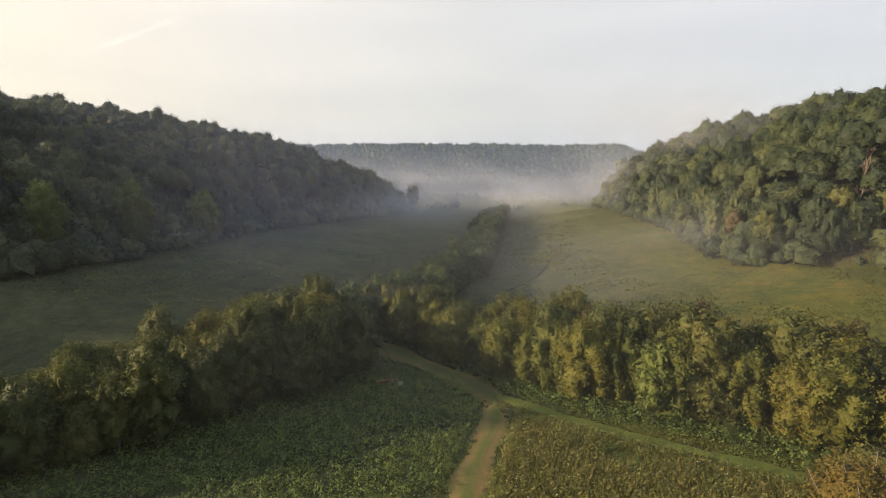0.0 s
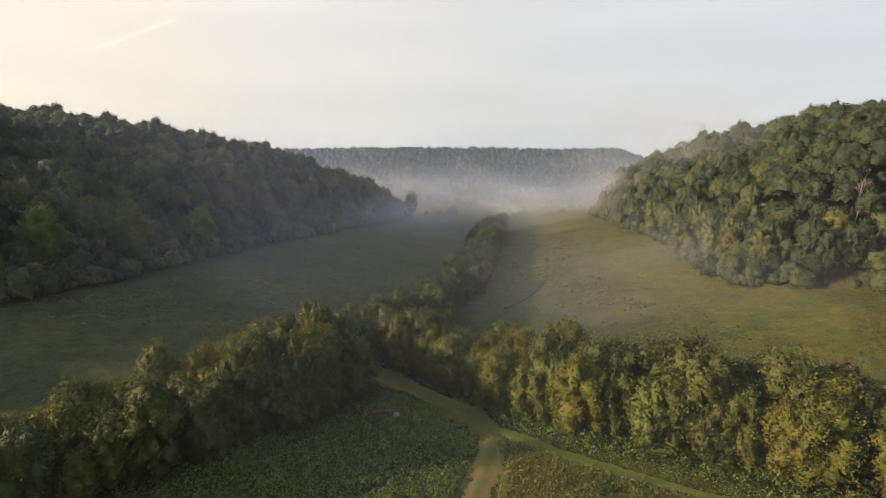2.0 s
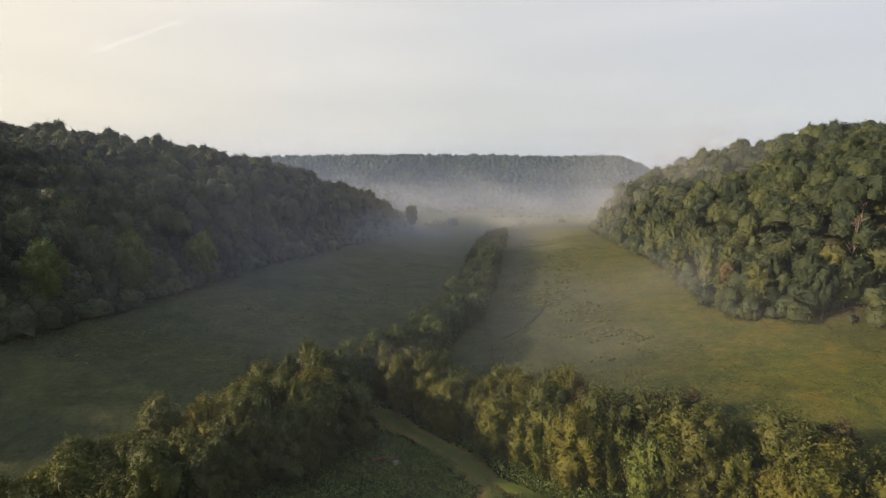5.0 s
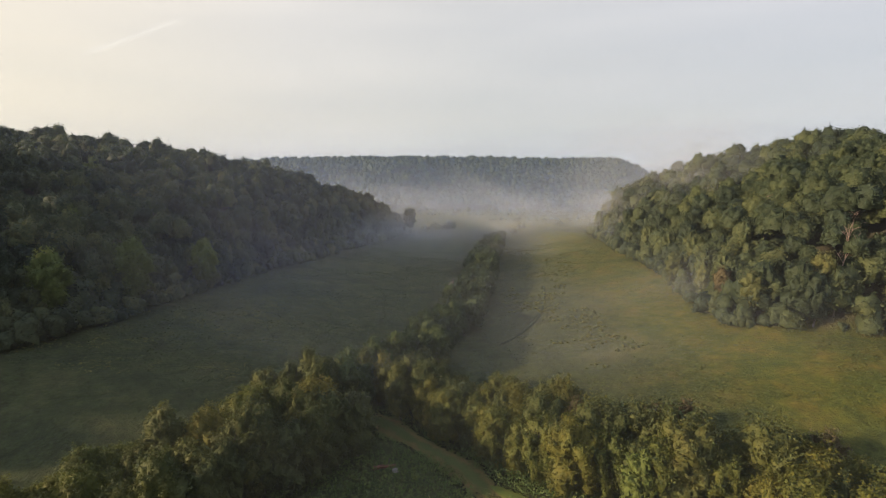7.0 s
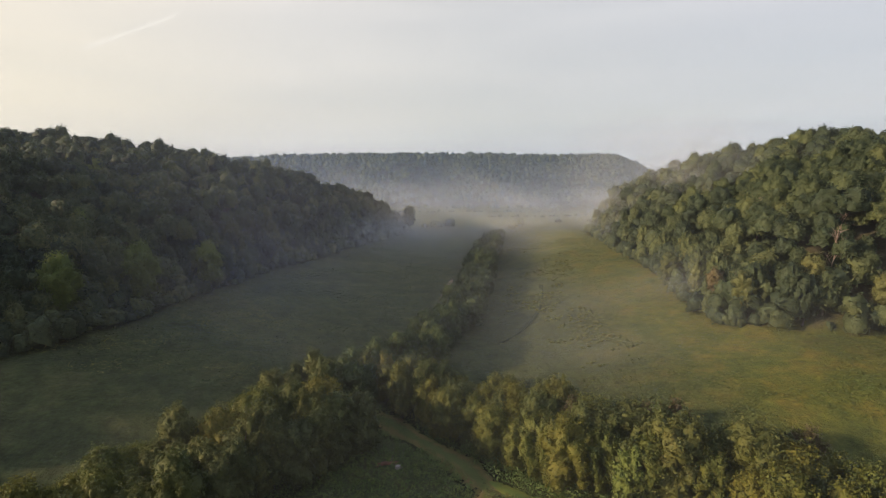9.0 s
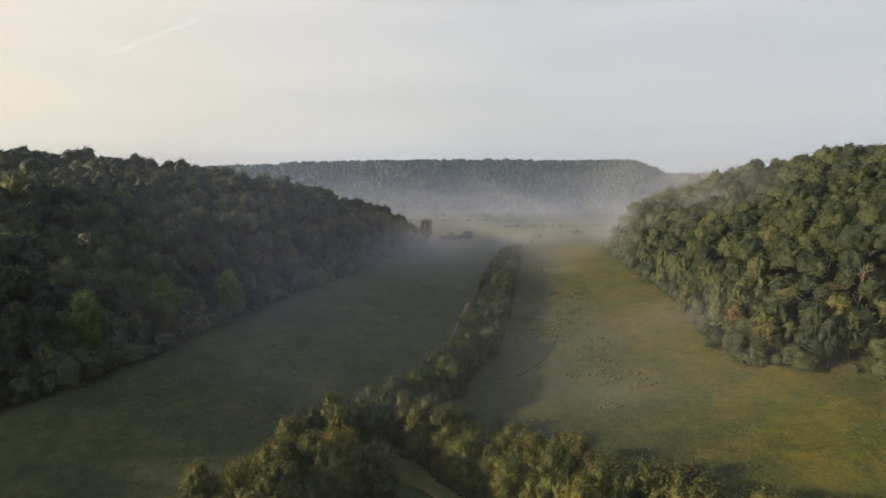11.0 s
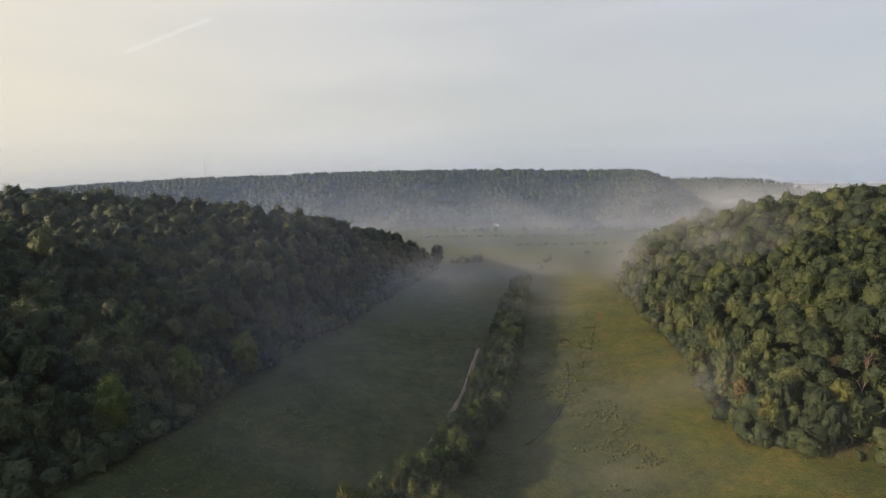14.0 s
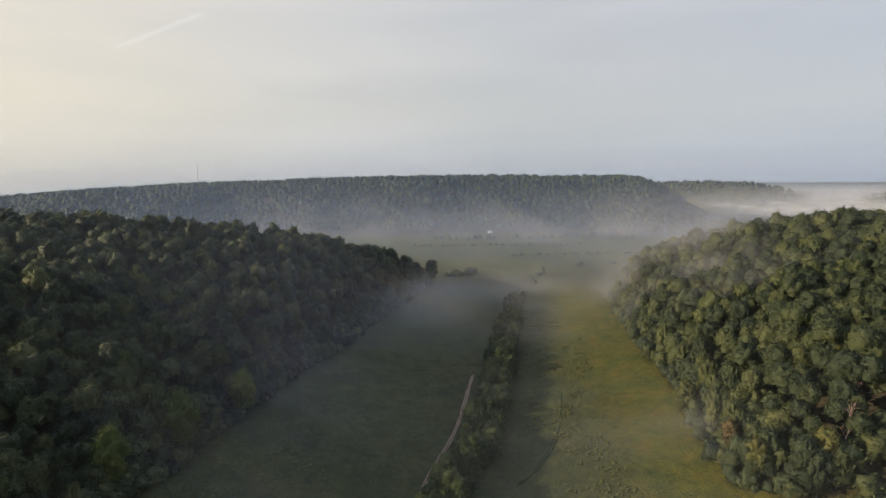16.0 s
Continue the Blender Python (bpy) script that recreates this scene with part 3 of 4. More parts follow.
# far ridge
far_variants = [crown_arrays(50 + i, 9 + 0.9 * (i % 4), 3.1 + 0.5 * (i % 3), 12 + i % 3, 60, 0.55, 0.0, 0.4, 2, -0.35, 0.13, 1) for i in range(6)]
far_variants = [(v - np.array([0, 0, 2.2]), f) for v, f in far_variants]  # rooted on the slope, so that no light shows below the crowns
px, py, rng = scatter(3, -760, 330, 545, 722, 5.6, lambda x, y: (in_far(x, y) > 0.02) & (ground_z(x, y) > 21))
thick = (py > 640) | (rng.random(len(px)) < 0.62)
px, py = px[thick], py[thick]
bulk("far_woodland", far_variants, [(x, y, (rng.uniform(0.75, 1.4) if y > 650 else rng.uniform(0.9, 1.3)), rng.uniform(0, 6.28), int(rng.integers(6))) for x, y in zip(px, py)], LEAF_WOOD, "continuous wood on the distant ridge", "woodland")
px, py, rng = scatter(4, 280, 1000, 780, 1120, 15, lambda x, y: ground_z(x, y) > 38)
bulk("farthest_woodland", far_variants, [(x, y, rng.uniform(0.9, 1.4), rng.uniform(0, 6.28), int(rng.integers(6))) for x, y in zip(px, py)], LEAF_WOOD, "woods on the ridges beyond the fog", "woodland")

# bushes and hedgerows of the far valley floor
rows = []
rng = np.random.default_rng(77)
for (x0, y0), (x1, y1), n, size in (((-12, 334), (14, 342), 12, 1.0), ((40, 420), (190, 436), 80, 0.4), ((-60, 470), (120, 482), 90, 0.4), ((60, 376), (130, 384), 9, 0.6), ((-40, 520), (240, 528), 50, 0.9), ((42, 300), (58, 352), 9, 0.8), ((100, 540), (250, 548), 34, 1.2)):
    for q in rng.random(n):
        rows.append((x0 + (x1 - x0) * q + rng.normal() * 1.5, y0 + (y1 - y0) * q + rng.normal() * 2, size * rng.uniform(0.6, 1.3), rng.uniform(0, 6.28), int(rng.integers(6))))
bulk("far_bushes", bush_variants, rows, LEAF_WOOD, "scattered bushes and hedgerows on the far valley floor", "bushes")

# hedges of small trees
hedge_kinds = Kinds([make_tree("hedge_tree", 70 + i, 8.4 + 0.9 * (i % 4), 2.6 + 0.35 * (i % 3), 50 + 6 * (i % 4), 4200, 0.135, LEAF_GOLD if i % 4 == 1 else LEAF_HEDGE,
                               "bushy hedge tree with yellowing leaves, tinted gold as if sunlit" if i % 4 == 1 else "bushy dark green hedge tree", "tree", 0.06, 3, 0.75) for i in range(8)], "trees of the hedge")
far_hedge_kinds = Kinds([make_tree("stream_tree", 90 + i, 6.6 + 0.9 * (i % 3), 2.4 + 0.3 * (i % 2), 40, 1700, 0.17, LEAF_STREAM, "low bushy tree of the stream hedge", "tree", 0.05, 2, 0.75) for i in range(5)], "trees along the stream")
red_kinds = Kinds([make_tree("reddening_tree", 86, 10.0, 2.3, 50, 2600, 0.12, LEAF_RUST, "thin hedge tree turning reddish brown", "tree", 0.2, 2, 0.3)], "reddening hedge trees")
for x, y, size in ((26.5, 58.6, 1.12), (29.5, 57.6, 1.08), (42, 51, 1.05), (18.5, 62.5, 0.95)):
    red_kinds.place(0, put(None, x, y, size, 2 * x))


def hedge_y(x):
    return np.interp(x, [-58, -42, -32, -23, -16, -9], [30, 36, 42, 52, 59, 64])


def along(points, width, step, seed):
    c = smooth_line(points, step)
    d = np.gradient(c, axis=0)
    d /= np.hypot(d[:, 0], d[:, 1])[:, None]
    rng = np.random.default_rng(seed)
    for (x, y), (dx, dy) in zip(c, d):
        for o in np.arange(-width / 2, width / 2 + 0.1, step):
            o += rng.uniform(-0.4, 0.4) * step
            a = rng.uniform(-0.4, 0.4) * step
            yield x + dy * o + dx * a, y - dx * o + dy * a, rng


for x, y, rng in along([(-60, 36), (-47, 40.5), (-35, 47.5), (-27, 55.5), (-20, 62.5), (-14.5, 68)], 9.5, 3.0, 5):
    # mostly gold trees in the back row, their colour imitating sun on the tops
    hedge_kinds.place(int(rng.choice([1, 5, 1, 5, 3] if y > hedge_y(x) + 8 else [0, 2, 3, 4, 6, 7])), put(None, x, y, rng.uniform(0.8, 1.12) * (1.15 if x > -28 else 1), rng.uniform(0, 6.28)))
for x, y, rng in along([(-27, 74), (-19, 81), (-11, 86)], 4, 3.0, 15):
    hedge_kinds.place(int(rng.choice([0, 2, 4, 6])), put(None, x, y, rng.uniform(0.75, 1.0), rng.uniform(0, 6.28)))
for x, y, rng in along([(-7, 83), (-1, 76), (6, 70.5), (12, 64.5), (20, 58.5), (28, 53.5), (38, 48), (56, 40)], 6.5, 2.8, 6):
    hedge_kinds.place(int(rng.choice([1, 5, 1, 5, 0, 3, 7, 2])), put(None, x, y, rng.uniform(0.78, 1.1) * float(np.interp(x, [4, 26], [1.0, 1.32])), rng.uniform(0, 6.28)))
for line, seed in (([(0, 70), (8, 63.5), (16, 56.8), (24, 51.2), (34, 45.8), (52, 37)], 31), ([(-56, 31.5), (-43, 36), (-33.5, 42.5), (-25.5, 50.5), (-19, 57.5), (-13, 63)], 32)):
    for x, y, rng in along(line, 2.0, 2.3, seed):  # shrubs along the hedge's foot
        hedge_kinds.place(int(rng.choice([0, 2, 3, 4, 5, 6, 7])), put(None, x, y, rng.uniform(0.3, 0.62), rng.uniform(0, 6.28), rng.uniform(-0.2, 0.2)))
for x, y, rng in along([(-14, 84), (-9, 92), (-4.6, 100), (0.8, 110), (7.2, 129), (11.4, 150), (15.6, 175), (21, 205), (26.5, 240), (31.5, 272)], 9, 3.2, 7):
    far_hedge_kinds.place(int(rng.integers(5)), put(None, x, y, rng.uniform(0.75, 1.2) * (1 - 0.35 * float(ramp01(y, 200, 270))), rng.uniform(0, 6.28)))
lime_bush = make_tree("lime_bush", 75, 9.2, 2.2, 40, 2000, 0.18, LEAF_LIME, "bright lime green bush in the hedge", "tree", 0.1, 2)
lime_bush.matrix_basis = put(None, 22.3, 51.6, 1.0)
for k in (wood_kinds, light_kinds, gold_kinds, rust_kinds, hedge_kinds, far_hedge_kinds, red_kinds):
    k.clear()


def sprig_arrays(seed, n, height, spread, leaf, droop=0.4):
    """A low leafy plant: leaves on short stalks, no inner mass."""
    rng = np.random.default_rng(seed)
    a, r = rng.uniform(0, 6.28, n), spread * np.sqrt(rng.random(n))
    at = np.stack([r * np.cos(a), r * np.sin(a), height * rng.uniform(0.3, 1.0, n)], 1)
    face = np.stack([np.cos(a) * droop, np.sin(a) * droop, np.ones(n)], 1) + 0.4 * rng.normal(size=(n, 3))
    face /= np.linalg.norm(face, axis=1)[:, None]
    u = np.cross(face, rng.normal(size=(n, 3)))
    u /= np.linalg.norm(u, axis=1)[:, None]
    w, s = np.cross(face, u), leaf * rng.uniform(0.6, 1.3, (n, 1))
    v = np.stack([at - u * s, at - w * s * 0.6, at + u * s, at + w * s * 0.6], 1).reshape(-1, 3)
    i = np.arange(n) * 4
    return v, np.concatenate([np.stack([i, i + 1, i + 2], 1), np.stack([i, i + 2, i + 3], 1)])


def tuft_arrays(seed, n, height, spread, width):
    """A tuft of upright blades."""
    rng = np.random.default_rng(seed)
    a, r = rng.uniform(0, 6.28, n), spread * np.sqrt(rng.random(n))
    at = np.stack([r * np.cos(a), r * np.sin(a), np.zeros(n)], 1)
    b = rng.uniform(0, 6.28, n)
    side = np.stack([np.cos(b), np.sin(b), np.zeros(n)], 1) * width
    tip = at + np.stack([np.cos(a) * 0.35, np.sin(a) * 0.35, np.ones(n)], 1) * height * rng.uniform(0.5, 1.0, (n, 1))
    v = np.stack([at - side, at + side, tip], 1).reshape(-1, 3)
    return v, np.arange(3 * n).reshape(-1, 3)


def sown(seed, box, step, keep, sizes=(0.6, 1.25), kinds=6):
    px, py, rng = scatter(seed, *box, step, keep)
    return [(x, y, rng.uniform(*sizes), rng.uniform(0, 6.28), int(rng.integers(kinds))) for x, y in zip(px, py)]


def track_x(y):
    return np.interp(y, [30, 39.5, 46.3, 53.5, 58.5, 63, 70.2], [0.8, 1.8, 3.8, 6, 6.6, 4, -3.5])


def path_y(x):
    return np.interp(x, [6.5, 10, 13.6, 18, 22.7, 27, 31.5, 40], [59, 56.3, 53, 49.6, 46.8, 44.4, 41.4, 36])


def patch(x, y, size):
    """Slow variation over the ground, about -1 to 1."""
    return np.sin(x / size + 1.7 * np.sin(y / size * 0.8)) * np.cos(y / size * 1.1 + np.sin(x / size * 0.7))


crop = [sprig_arrays(100 + i, 16, 0.85, 0.36, 0.115, 0.7) for i in range(6)]
weed = [sprig_arrays(110 + i, 28, 1.3, 0.5, 0.09, 0.8) for i in range(6)]
dry_tufts = [joined([tuft_arrays(120 + i, 8, 1.0, 0.35, 0.035), sprig_arrays(150 + i, 5, 0.8, 0.3, 0.12, 0.6)]) for i in range(6)]
tussock = [sprig_arrays(140 + i, 7, 0.3, 0.5, 0.2, 0.5) for i in range(6)]
mound = [crown_arrays(145 + i, 0.45, 0.5, 12, 26, 0.15, 0.0, 0.5, 2, -0.6, 0.12, 1) for i in range(6)]
bulk("crop_plants", crop, sown(8, (-52, 7, 30, 72), 0.55, lambda x, y: (x < track_x(y) - 2.2) & (y < hedge_y(x) + 3) & (patch(x, y, 1.1) > -0.82), (0.5, 1.25)), LEAF_CROP, "low leafy green crop in a small field", "crop")
bulk("dry_weeds", dry_tufts, sown(9, (2, 45, 30, 56), 0.37, lambda x, y: (x > track_x(y) + 2.1) & (y < path_y(x) - 1.6) & (patch(x, y, 3) < 0.75)), LEAF_WEED, "tall dry grass and seeding weeds", "weeds")
bulk("green_weeds", weed, sown(10, (2, 45, 30, 58), 0.8, lambda x, y: (x > track_x(y) + 1.9) & (y < path_y(x) - 1.2) & ((y > path_y(x) - 6 - 3 * patch(x, y, 2)) | (patch(x, y, 3) > 0.4)), (0.45, 0.95)), LEAF_FOOT, "green leafy weeds beside the mown path", "weeds")
bulk("hedge_foot", weed, sown(11, (4, 56, 36, 70), 0.7, lambda x, y: (y > path_y(x) + 1.3) & (y < path_y(x) + 9) & (x > track_x(y) + 1.5), (0.8, 1.9)), LEAF_FOOT, "tall leafy weeds along the foot of the hedge", "weeds")
bulk("verge_weeds", weed, sown(12, (-18, 8, 50, 84), 0.9, lambda x, y: (np.abs(x - track_x(y)) > 1.5) & (y > hedge_y(x) - 3) & (y < 78) & (x < track_x(y) + 4), (0.4, 0.9)), LEAF_FOOT, "weeds on the verges of the dirt track", "weeds")
in_meadow = lambda x, y: (in_left(x, y) < -1) & (in_right(x, y) < -1) & (patch(x, y, 9) + 0.5 * patch(x, y, 3) > -0.3)
# same tussocks twice: leaf colour carries shade at left, sun and yellower grass at right
bulk("shaded_tussocks", tussock, sown(13, (-75, 26, 78, 240), 1.2, in_meadow, (0.5, 1.1)), LEAF_GRASS, "rough green grass tussocks, coloured darker for the shaded meadow", "grass")
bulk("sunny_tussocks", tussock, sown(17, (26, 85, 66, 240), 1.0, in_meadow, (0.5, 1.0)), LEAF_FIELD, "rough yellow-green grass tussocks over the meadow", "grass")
pale = [sprig_arrays(230 + i, 9, 0.7, 0.5, 0.13, 0.6) for i in range(6)]
bulk("thistle_patches", pale, sown(18, (-72, -28, 78, 140), 1.1, lambda x, y: (in_left(x, y) < -1.5) & (patch(x, y, 4.5) + 0.6 * patch(x, y, 1.7) > 0.55), (0.5, 1.1)), LEAF_WEED, "patches of pale seeding thistles in the shaded meadow", "weeds")
# grass tussock mounds, their sunlit paleness put into the leaf colour
bulk("rush_clumps", mound, sown(14, (15, 56, 92, 230), 1.25, lambda x, y: (np.abs(x - 30 - 0.08 * (y - 110) - 5 * np.sin(y / 13)) < 9) & (patch(x, y, 2.3) + 0.7 * patch(x + 5, y, 7) > 0.35), (0.4, 1.1)), LEAF_MOUND, "grass tussock mounds in the meadow, coloured pale as if sunlit", "rushes")


def rows_open(r):
    """Whether grass grows at a row's place: bare earth shows in patches."""
    return float(patch(r[0], r[1], 1.3)) > -0.35


# grass that hangs over the edges of the tracks
rows = []
for line, width, seed in (([(0.8, 30), (1.8, 39.5), (3.8, 46.3), (6, 53.5)], 4.3, 21), ([(4.6, 62.5), (-3.5, 70.2), (-10, 77), (-15, 81)], 5.2, 22), ([(8.5, 57.5), (13.6, 53), (22.7, 46.8), (31.5, 41.4), (40, 36)], 2.9, 23)):
    c = smooth_line(line, 0.3)
    d = np.gradient(c, axis=0)
    d /= np.hypot(d[:, 0], d[:, 1])[:, None]
    rng = np.random.default_rng(seed)
    for (x, y), (dx, dy) in zip(c, d):
        for way in (-1, 1):
            o = way * (width / 2 + rng.normal() * 0.34)
            rows.append((x + dy * o, y - dx * o, rng.uniform(0.3, 0.75), rng.uniform(0, 6.28), int(rng.integers(6))))
bulk("verge_grass", dry_tufts, rows, LEAF_CROP, "long grass hanging over the edges of the tracks", "grass")

rows = [r for r in sown(24, (-17, 42, 34, 83), 0.42, lambda x, y: ((np.abs(x - track_x(y)) < 1.9) & (y > 56)) | ((np.abs(y - path_y(x)) < 1.9) & (x > 7)) | (np.abs(x - track_x(y)) < 0.4), (0.35, 0.8)) if rows_open(r)]
bulk("lane_grass", tussock, rows, LEAF_FIELD, "short trodden grass on the lane and the mown path", "grass")

m, t, out = material("flower_heads")
FLOWER = m
principled(t, out, ramp(t, t.nodes.new("ShaderNodeNewGeometry").outputs["Random Per Island"], [(0.3, (0.7, 0.68, 0.6)), (0.7, (0.6, 0.5, 0.12))]), 0.8)
bloom = [sprig_arrays(220 + i, 4, 1.15, 0.4, 0.05, 0.3) for i in range(4)]
bulk("wild_flowers", bloom, sown(16, (-2, 30, 32, 60), 1.1, lambda x, y: (np.abs(x - track_x(y)) > 1.4) & (y < path_y(x) - 1.5) & (patch(x + 9, y, 2.6) > 0.35), (0.7, 1.1), 4), FLOWER, "small white and yellow flower heads among weeds", "flowers")

# a bush with bare pale branches beside the path
bush = new("golden_bush")
v, f = crown_arrays(211, 7.0, 2.9, 60, 5200, 0.1, 0.25, shrink=0.7)
part("crown", mesh_of("crown", v, f), LEAF_AUTUMN, bush)
rng = np.random.default_rng(212)
for k in range(9):
    a, lean = rng.uniform(0, 6.28), rng.uniform(0.25, 0.6)
    end = np.array([math.cos(a) * lean * 6.2, math.sin(a) * lean * 6.2 - 1.2, rng.uniform(5.0, 8.2)])
    part("branch", mesh_of("branch", *limb([(0, 0, -0.3), end * 0.4 + rng.normal(size=3) * 0.25, end * 0.75 + rng.normal(size=3) * 0.2, end], [0.12, 0.1, 0.06, 0.02], 6), (), True), PALE_WOOD, bush, "bare pale branch" if k == 0 else "")
bush.matrix_basis = put(None, 28.2, 32.4)
tagged(bush, "golden leaved bush with bare pale branches", "bush")
low_bush = make_tree("low_bush", 214, 5.6, 2.6, 44, 3000, 0.12, LEAF_HEDGE, "low green bush beside the golden bush", "bush", 0.05, 3, 0.6)
low_bush.matrix_basis = put(None, 33, 36.5)


# ---- small things ----
def stone_arrays(seed, size, flat=0.6):
    bm = bmesh.new()
    bmesh.ops.create_icosphere(bm, subdivisions=3, radius=1)
    for q in bm.verts:
        q.co *= 1 + 0.35 * noise.noise(q.co * 1.3 + Vector((seed, 0, 0))) + 0.1 * noise.noise(q.co * 4)
    v = np.array([q.co[:] for q in bm.verts]) * size * np.array([1, 0.75, flat])
    f = np.array([[q.index for q in p.verts] for p in bm.faces])
    bm.free()
    return v, f


m, t, out = material("weathered_stone")
STONE = m
n = noise_of(t, 2.5, 6.0, 0.6)
principled(t, out, ramp(t, n, [(0.3, (0.18, 0.15, 0.135)), (0.7, (0.34, 0.29, 0.26))]), 0.9, n, 0.05)
boulder = part("boulder", mesh_of("boulder", *stone_arrays(3, 0.55), (), True), STONE)
boulder.matrix_basis = put(None, -5.4, 62.6, 1, 0.4, 0, -0.12)
tagged(boulder, "pale weathered boulder among crop plants", "boulder")
log = new("fallen_log")
part("trunk", mesh_of("trunk", *limb([(-1.5, 0, 0.2), (-0.5, 0.15, 0.26), (0.6, 0.05, 0.24), (1.6, 0.2, 0.2)], [0.26, 0.25, 0.22, 0.18], 9), (), True), bark_material("rotten_red_wood", (0.10, 0.045, 0.03), (0.2, 0.09, 0.06)), log)
part("limb", mesh_of("limb", *limb([(0.4, 0.05, 0.3), (0.7, 0.5, 0.7), (0.8, 0.7, 1.1)], [0.1, 0.07, 0.02], 6), (), True), BARK, log)
log.matrix_basis = put(None, -7.0, 63.2, 1, 0.2, 0, 0)
tagged(log, "rotten reddish fallen log at the field's edge", "fallen log")

m, t, out = material("white_paint")
WHITE = m
principled(t, out, ramp(t, noise_of(t, 1.2), [(0.3, (0.72, 0.72, 0.70)), (0.7, (0.82, 0.82, 0.80))]), 0.6)
m, t, out = material("grey_roofing")
ROOF = m
principled(t, out, ramp(t, noise_of(t, 1.5), [(0.3, (0.18, 0.18, 0.19)), (0.7, (0.30, 0.30, 0.31))]), 0.7)
m, t, out = material("dark_glass")
GLASS = m
principled(t, out, (0.03, 0.035, 0.04), 0.1)
m, t, out = material("galvanised_steel")
STEEL = m
principled(t, out, ramp(t, noise_of(t, 0.8), [(0.3, (0.30, 0.30, 0.31)), (0.7, (0.42, 0.42, 0.43))]), 0.45).inputs["Metallic"].default_value = 0.8


def box_arrays(x0, x1, y0, y1, z0, z1):
    v = np.array([(x, y, z) for z in (z0, z1) for y in (y0, y1) for x in (x0, x1)], float)
    return v, np.array([(0, 2, 3, 1), (4, 5, 7, 6), (0, 1, 5, 4), (2, 6, 7, 3), (0, 4, 6, 2), (1, 3, 7, 5)])


house = new("farmhouse")
v, f = box_arrays(-5, 5, -3.5, 3.5, -1, 4.6)
part("wall", mesh_of("wall", v, f), WHITE, house)
v = np.array([(-5.5, -4, 4.5), (5.5, -4, 4.5), (5.5, 0, 7.4), (-5.5, 0, 7.4), (5.5, 4, 4.5), (-5.5, 4, 4.5)], float)
roof = mesh_of("roof", np.concatenate([v, v + (0, 0, 0.25)]), np.array([(0, 1, 2, 3), (3, 2, 4, 5), (6, 9, 8, 7), (9, 11, 10, 8), (0, 6, 7, 1), (5, 4, 10, 11), (1, 7, 8, 2), (2, 8, 10, 4), (0, 3, 9, 6), (3, 5, 11, 9)]))
part("roof", roof, ROOF, house)
for x in (-3.2, 0, 3.2):
    part("window", mesh_of("window", *box_arrays(x - 0.6, x + 0.6, -3.56, -3.5, 1.4, 3.0)), GLASS, house)
house.matrix_basis = put(None, 33, 572, 0.42, 0.2)
tagged(house, "small white farmhouse at the foot of the far ridge", "house")

mast = new("radio_mast")
for k in range(3):
    a = k * 2.094
    part("leg", mesh_of("leg", *limb([(0.9 * math.cos(a), 0.9 * math.sin(a), -1), (0.35 * math.cos(a), 0.35 * math.sin(a), 36)], [0.14, 0.1], 5)), STEEL, mast)
for k in range(9):
    z = 2 + k * 4
    r = 0.9 - 0.55 * z / 36
    ring = [(r * math.cos(a), r * math.sin(a), z) for a in (0, 2.094, 4.189, 6.283)]
    part("brace", mesh_of("brace", *limb(ring, [0.08] * 4, 4)), STEEL, mast)
part("antenna", mesh_of("antenna", *limb([(0, 0, 35), (0, 0, 41)], [0.16, 0.05], 6)), STEEL, mast)
mast.matrix_basis = put(None, -352, 672)
tagged(mast, "thin steel radio mast above the far wooded ridge", "mast")


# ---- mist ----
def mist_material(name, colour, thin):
    """Sheets of mist and haze: mostly clear, lit mainly from above through a tilted normal."""
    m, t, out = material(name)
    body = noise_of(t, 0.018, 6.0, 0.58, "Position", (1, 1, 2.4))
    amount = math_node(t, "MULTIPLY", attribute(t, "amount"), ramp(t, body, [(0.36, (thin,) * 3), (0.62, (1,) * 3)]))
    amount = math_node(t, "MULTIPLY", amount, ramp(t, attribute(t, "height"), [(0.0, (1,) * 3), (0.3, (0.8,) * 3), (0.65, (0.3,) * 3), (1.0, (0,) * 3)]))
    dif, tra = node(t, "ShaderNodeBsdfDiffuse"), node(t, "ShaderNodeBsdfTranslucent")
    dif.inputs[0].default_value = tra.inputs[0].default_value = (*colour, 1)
    toward = node(t, "ShaderNodeCombineXYZ", X=-0.25, Y=-0.3, Z=0.92)  # normal tipped up to the sky brightens every veil, however it lies
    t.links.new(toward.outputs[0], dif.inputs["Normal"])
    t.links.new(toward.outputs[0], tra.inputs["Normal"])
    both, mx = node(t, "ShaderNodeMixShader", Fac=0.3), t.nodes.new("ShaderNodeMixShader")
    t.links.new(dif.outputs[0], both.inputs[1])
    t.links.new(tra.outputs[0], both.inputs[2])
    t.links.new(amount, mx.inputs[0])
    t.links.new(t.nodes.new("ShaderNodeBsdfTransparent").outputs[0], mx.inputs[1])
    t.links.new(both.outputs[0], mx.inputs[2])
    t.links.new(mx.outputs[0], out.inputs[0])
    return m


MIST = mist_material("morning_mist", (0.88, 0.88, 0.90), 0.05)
# pale blue-white haze painted as a sheet colour
HAZE = mist_material("pale_haze_sheet", (0.74, 0.81, 0.94), 0.8)
# violet-blue tone of the left wood's shade, put into a haze colour
VIOLET_HAZE = mist_material("violet_shade_sheet", (0.56, 0.63, 0.92), 0.85)
# blue of distance put into the sheet colour
BLUE_HAZE = mist_material("blue_haze_sheet", (0.48, 0.64, 0.95), 0.95)
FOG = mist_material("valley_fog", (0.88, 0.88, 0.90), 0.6)


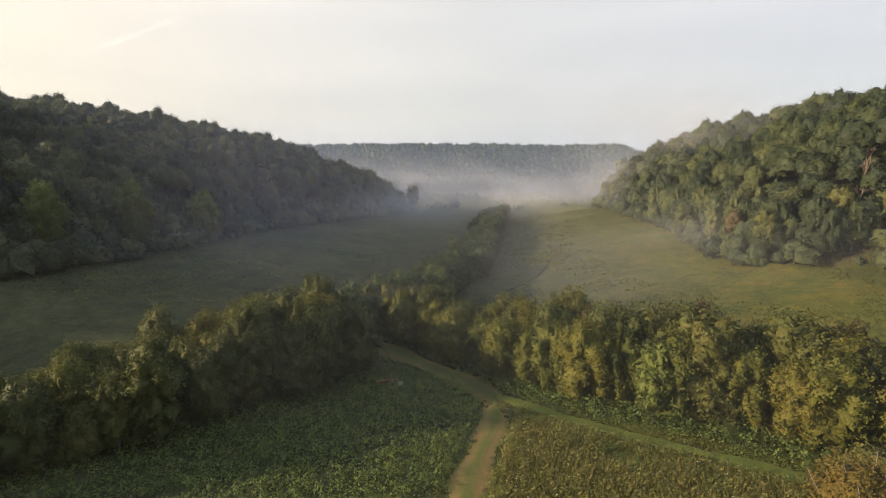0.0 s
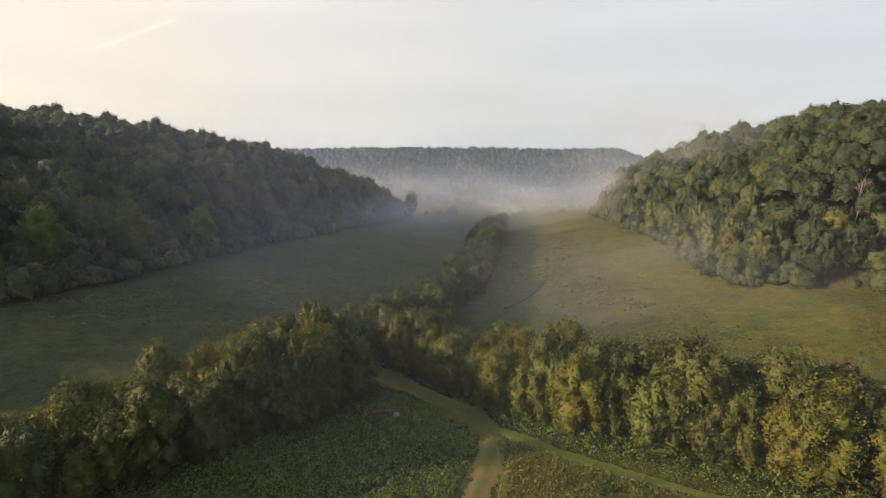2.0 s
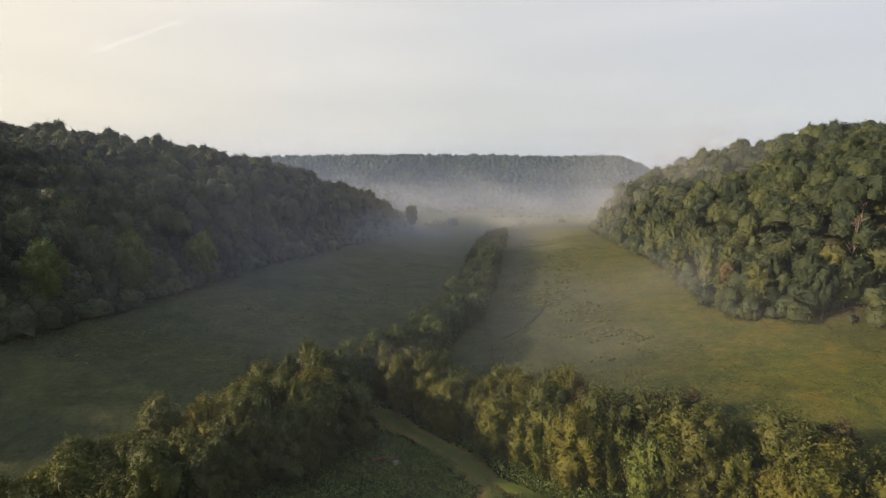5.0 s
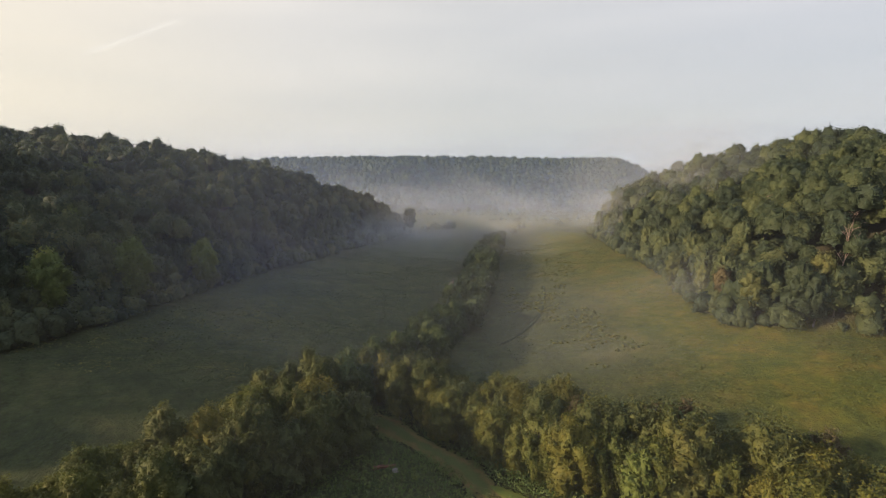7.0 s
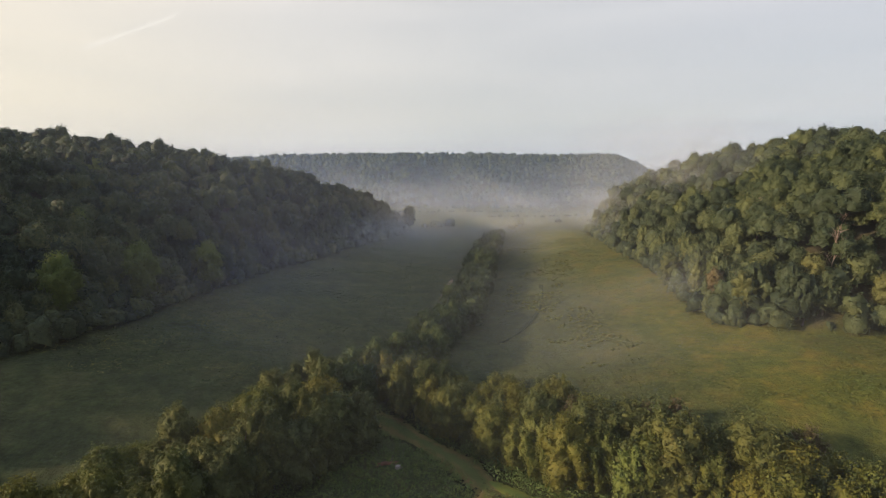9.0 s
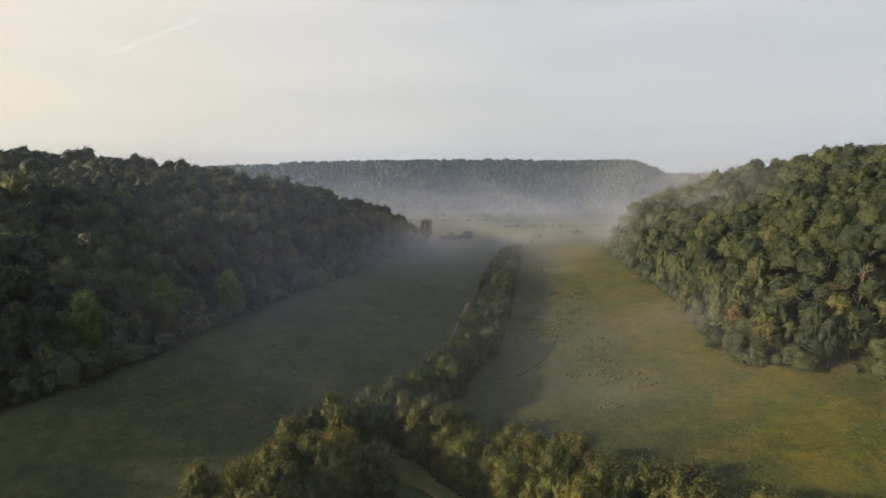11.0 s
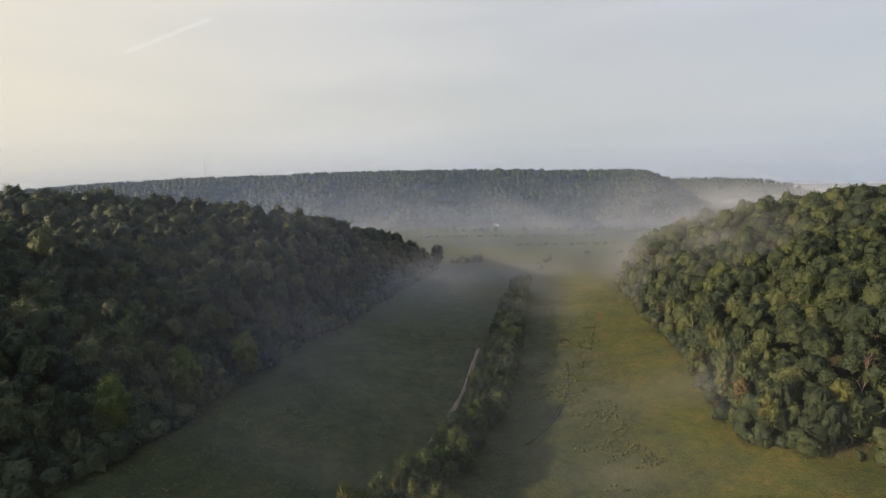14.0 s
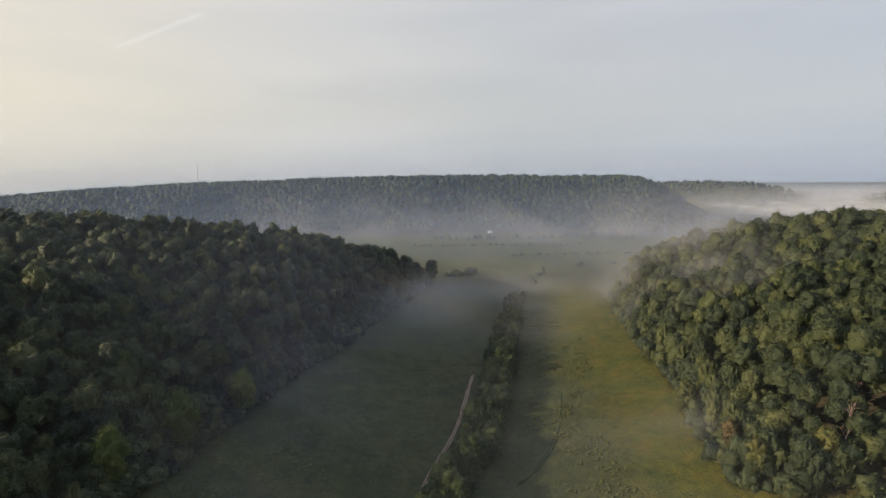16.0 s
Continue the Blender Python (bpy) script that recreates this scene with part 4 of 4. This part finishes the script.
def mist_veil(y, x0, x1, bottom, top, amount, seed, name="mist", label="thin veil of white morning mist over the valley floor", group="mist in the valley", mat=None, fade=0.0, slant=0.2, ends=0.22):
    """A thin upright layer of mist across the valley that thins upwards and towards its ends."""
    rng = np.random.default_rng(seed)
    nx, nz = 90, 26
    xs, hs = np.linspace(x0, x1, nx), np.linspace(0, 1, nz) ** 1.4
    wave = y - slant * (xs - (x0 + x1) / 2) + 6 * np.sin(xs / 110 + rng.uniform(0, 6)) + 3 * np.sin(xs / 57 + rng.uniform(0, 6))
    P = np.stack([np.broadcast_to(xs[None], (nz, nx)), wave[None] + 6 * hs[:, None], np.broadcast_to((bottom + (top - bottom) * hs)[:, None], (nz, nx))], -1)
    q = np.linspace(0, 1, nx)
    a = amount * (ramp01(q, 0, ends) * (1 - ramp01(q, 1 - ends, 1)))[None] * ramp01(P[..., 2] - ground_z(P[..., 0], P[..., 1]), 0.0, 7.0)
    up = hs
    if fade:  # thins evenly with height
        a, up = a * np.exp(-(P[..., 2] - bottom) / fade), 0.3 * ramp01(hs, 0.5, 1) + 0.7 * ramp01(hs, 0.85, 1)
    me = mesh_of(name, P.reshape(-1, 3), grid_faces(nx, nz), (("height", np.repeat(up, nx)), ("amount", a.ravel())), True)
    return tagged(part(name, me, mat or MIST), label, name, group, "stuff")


HAZE_LABEL = "faint tinted sheet standing in for haze in the air"
for i, y in enumerate((28, 40, 52, 64, 76)):  # thin pale sheets over the small fields, added to lift the dark shade
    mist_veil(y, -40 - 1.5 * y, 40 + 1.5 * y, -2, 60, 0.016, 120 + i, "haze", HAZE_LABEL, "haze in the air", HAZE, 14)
for i, y in enumerate((88, 104, 124, 150, 180, 215, 255)):  # pale-tinted haze sheets all through the valley, thickest near the ground
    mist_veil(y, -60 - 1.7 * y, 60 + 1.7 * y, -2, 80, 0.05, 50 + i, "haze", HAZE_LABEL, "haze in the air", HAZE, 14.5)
# blue-tinted sheets that paint aerial haze over the far ridge
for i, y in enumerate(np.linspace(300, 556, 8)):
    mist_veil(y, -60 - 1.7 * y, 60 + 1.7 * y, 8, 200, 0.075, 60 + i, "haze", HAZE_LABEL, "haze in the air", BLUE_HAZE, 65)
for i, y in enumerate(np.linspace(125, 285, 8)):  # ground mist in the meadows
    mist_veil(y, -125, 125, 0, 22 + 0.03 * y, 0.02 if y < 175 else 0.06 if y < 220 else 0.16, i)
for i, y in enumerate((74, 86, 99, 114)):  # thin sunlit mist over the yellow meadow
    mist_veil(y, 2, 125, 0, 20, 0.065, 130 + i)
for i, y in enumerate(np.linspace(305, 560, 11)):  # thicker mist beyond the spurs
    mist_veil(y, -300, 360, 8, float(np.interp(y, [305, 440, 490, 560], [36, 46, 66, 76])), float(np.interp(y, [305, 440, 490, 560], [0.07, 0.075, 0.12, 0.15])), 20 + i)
for i, y in enumerate((102, 122, 142, 166, 196, 232)):  # violet haze sheets before the left wood, tinting and lifting its shade
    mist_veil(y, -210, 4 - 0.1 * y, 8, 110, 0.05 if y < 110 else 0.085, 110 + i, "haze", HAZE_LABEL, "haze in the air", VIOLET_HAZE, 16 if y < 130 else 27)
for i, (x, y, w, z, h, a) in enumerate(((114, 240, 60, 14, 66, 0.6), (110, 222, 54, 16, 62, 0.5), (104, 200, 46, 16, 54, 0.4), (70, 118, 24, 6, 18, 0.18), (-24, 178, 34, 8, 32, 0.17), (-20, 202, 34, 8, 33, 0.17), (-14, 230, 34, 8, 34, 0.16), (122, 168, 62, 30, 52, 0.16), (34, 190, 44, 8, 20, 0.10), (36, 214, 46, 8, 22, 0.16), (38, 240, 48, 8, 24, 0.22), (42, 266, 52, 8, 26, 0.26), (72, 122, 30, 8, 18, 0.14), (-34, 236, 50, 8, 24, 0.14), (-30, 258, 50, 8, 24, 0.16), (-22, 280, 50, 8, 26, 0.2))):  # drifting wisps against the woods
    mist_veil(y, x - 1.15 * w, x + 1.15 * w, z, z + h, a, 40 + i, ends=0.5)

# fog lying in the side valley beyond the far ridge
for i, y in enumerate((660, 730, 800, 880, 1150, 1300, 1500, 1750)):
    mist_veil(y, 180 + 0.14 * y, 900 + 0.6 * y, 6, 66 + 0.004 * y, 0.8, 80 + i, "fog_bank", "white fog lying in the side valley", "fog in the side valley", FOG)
for i, y in enumerate((1350, 1950)):  # blue-tinted haze sheets towards the horizon
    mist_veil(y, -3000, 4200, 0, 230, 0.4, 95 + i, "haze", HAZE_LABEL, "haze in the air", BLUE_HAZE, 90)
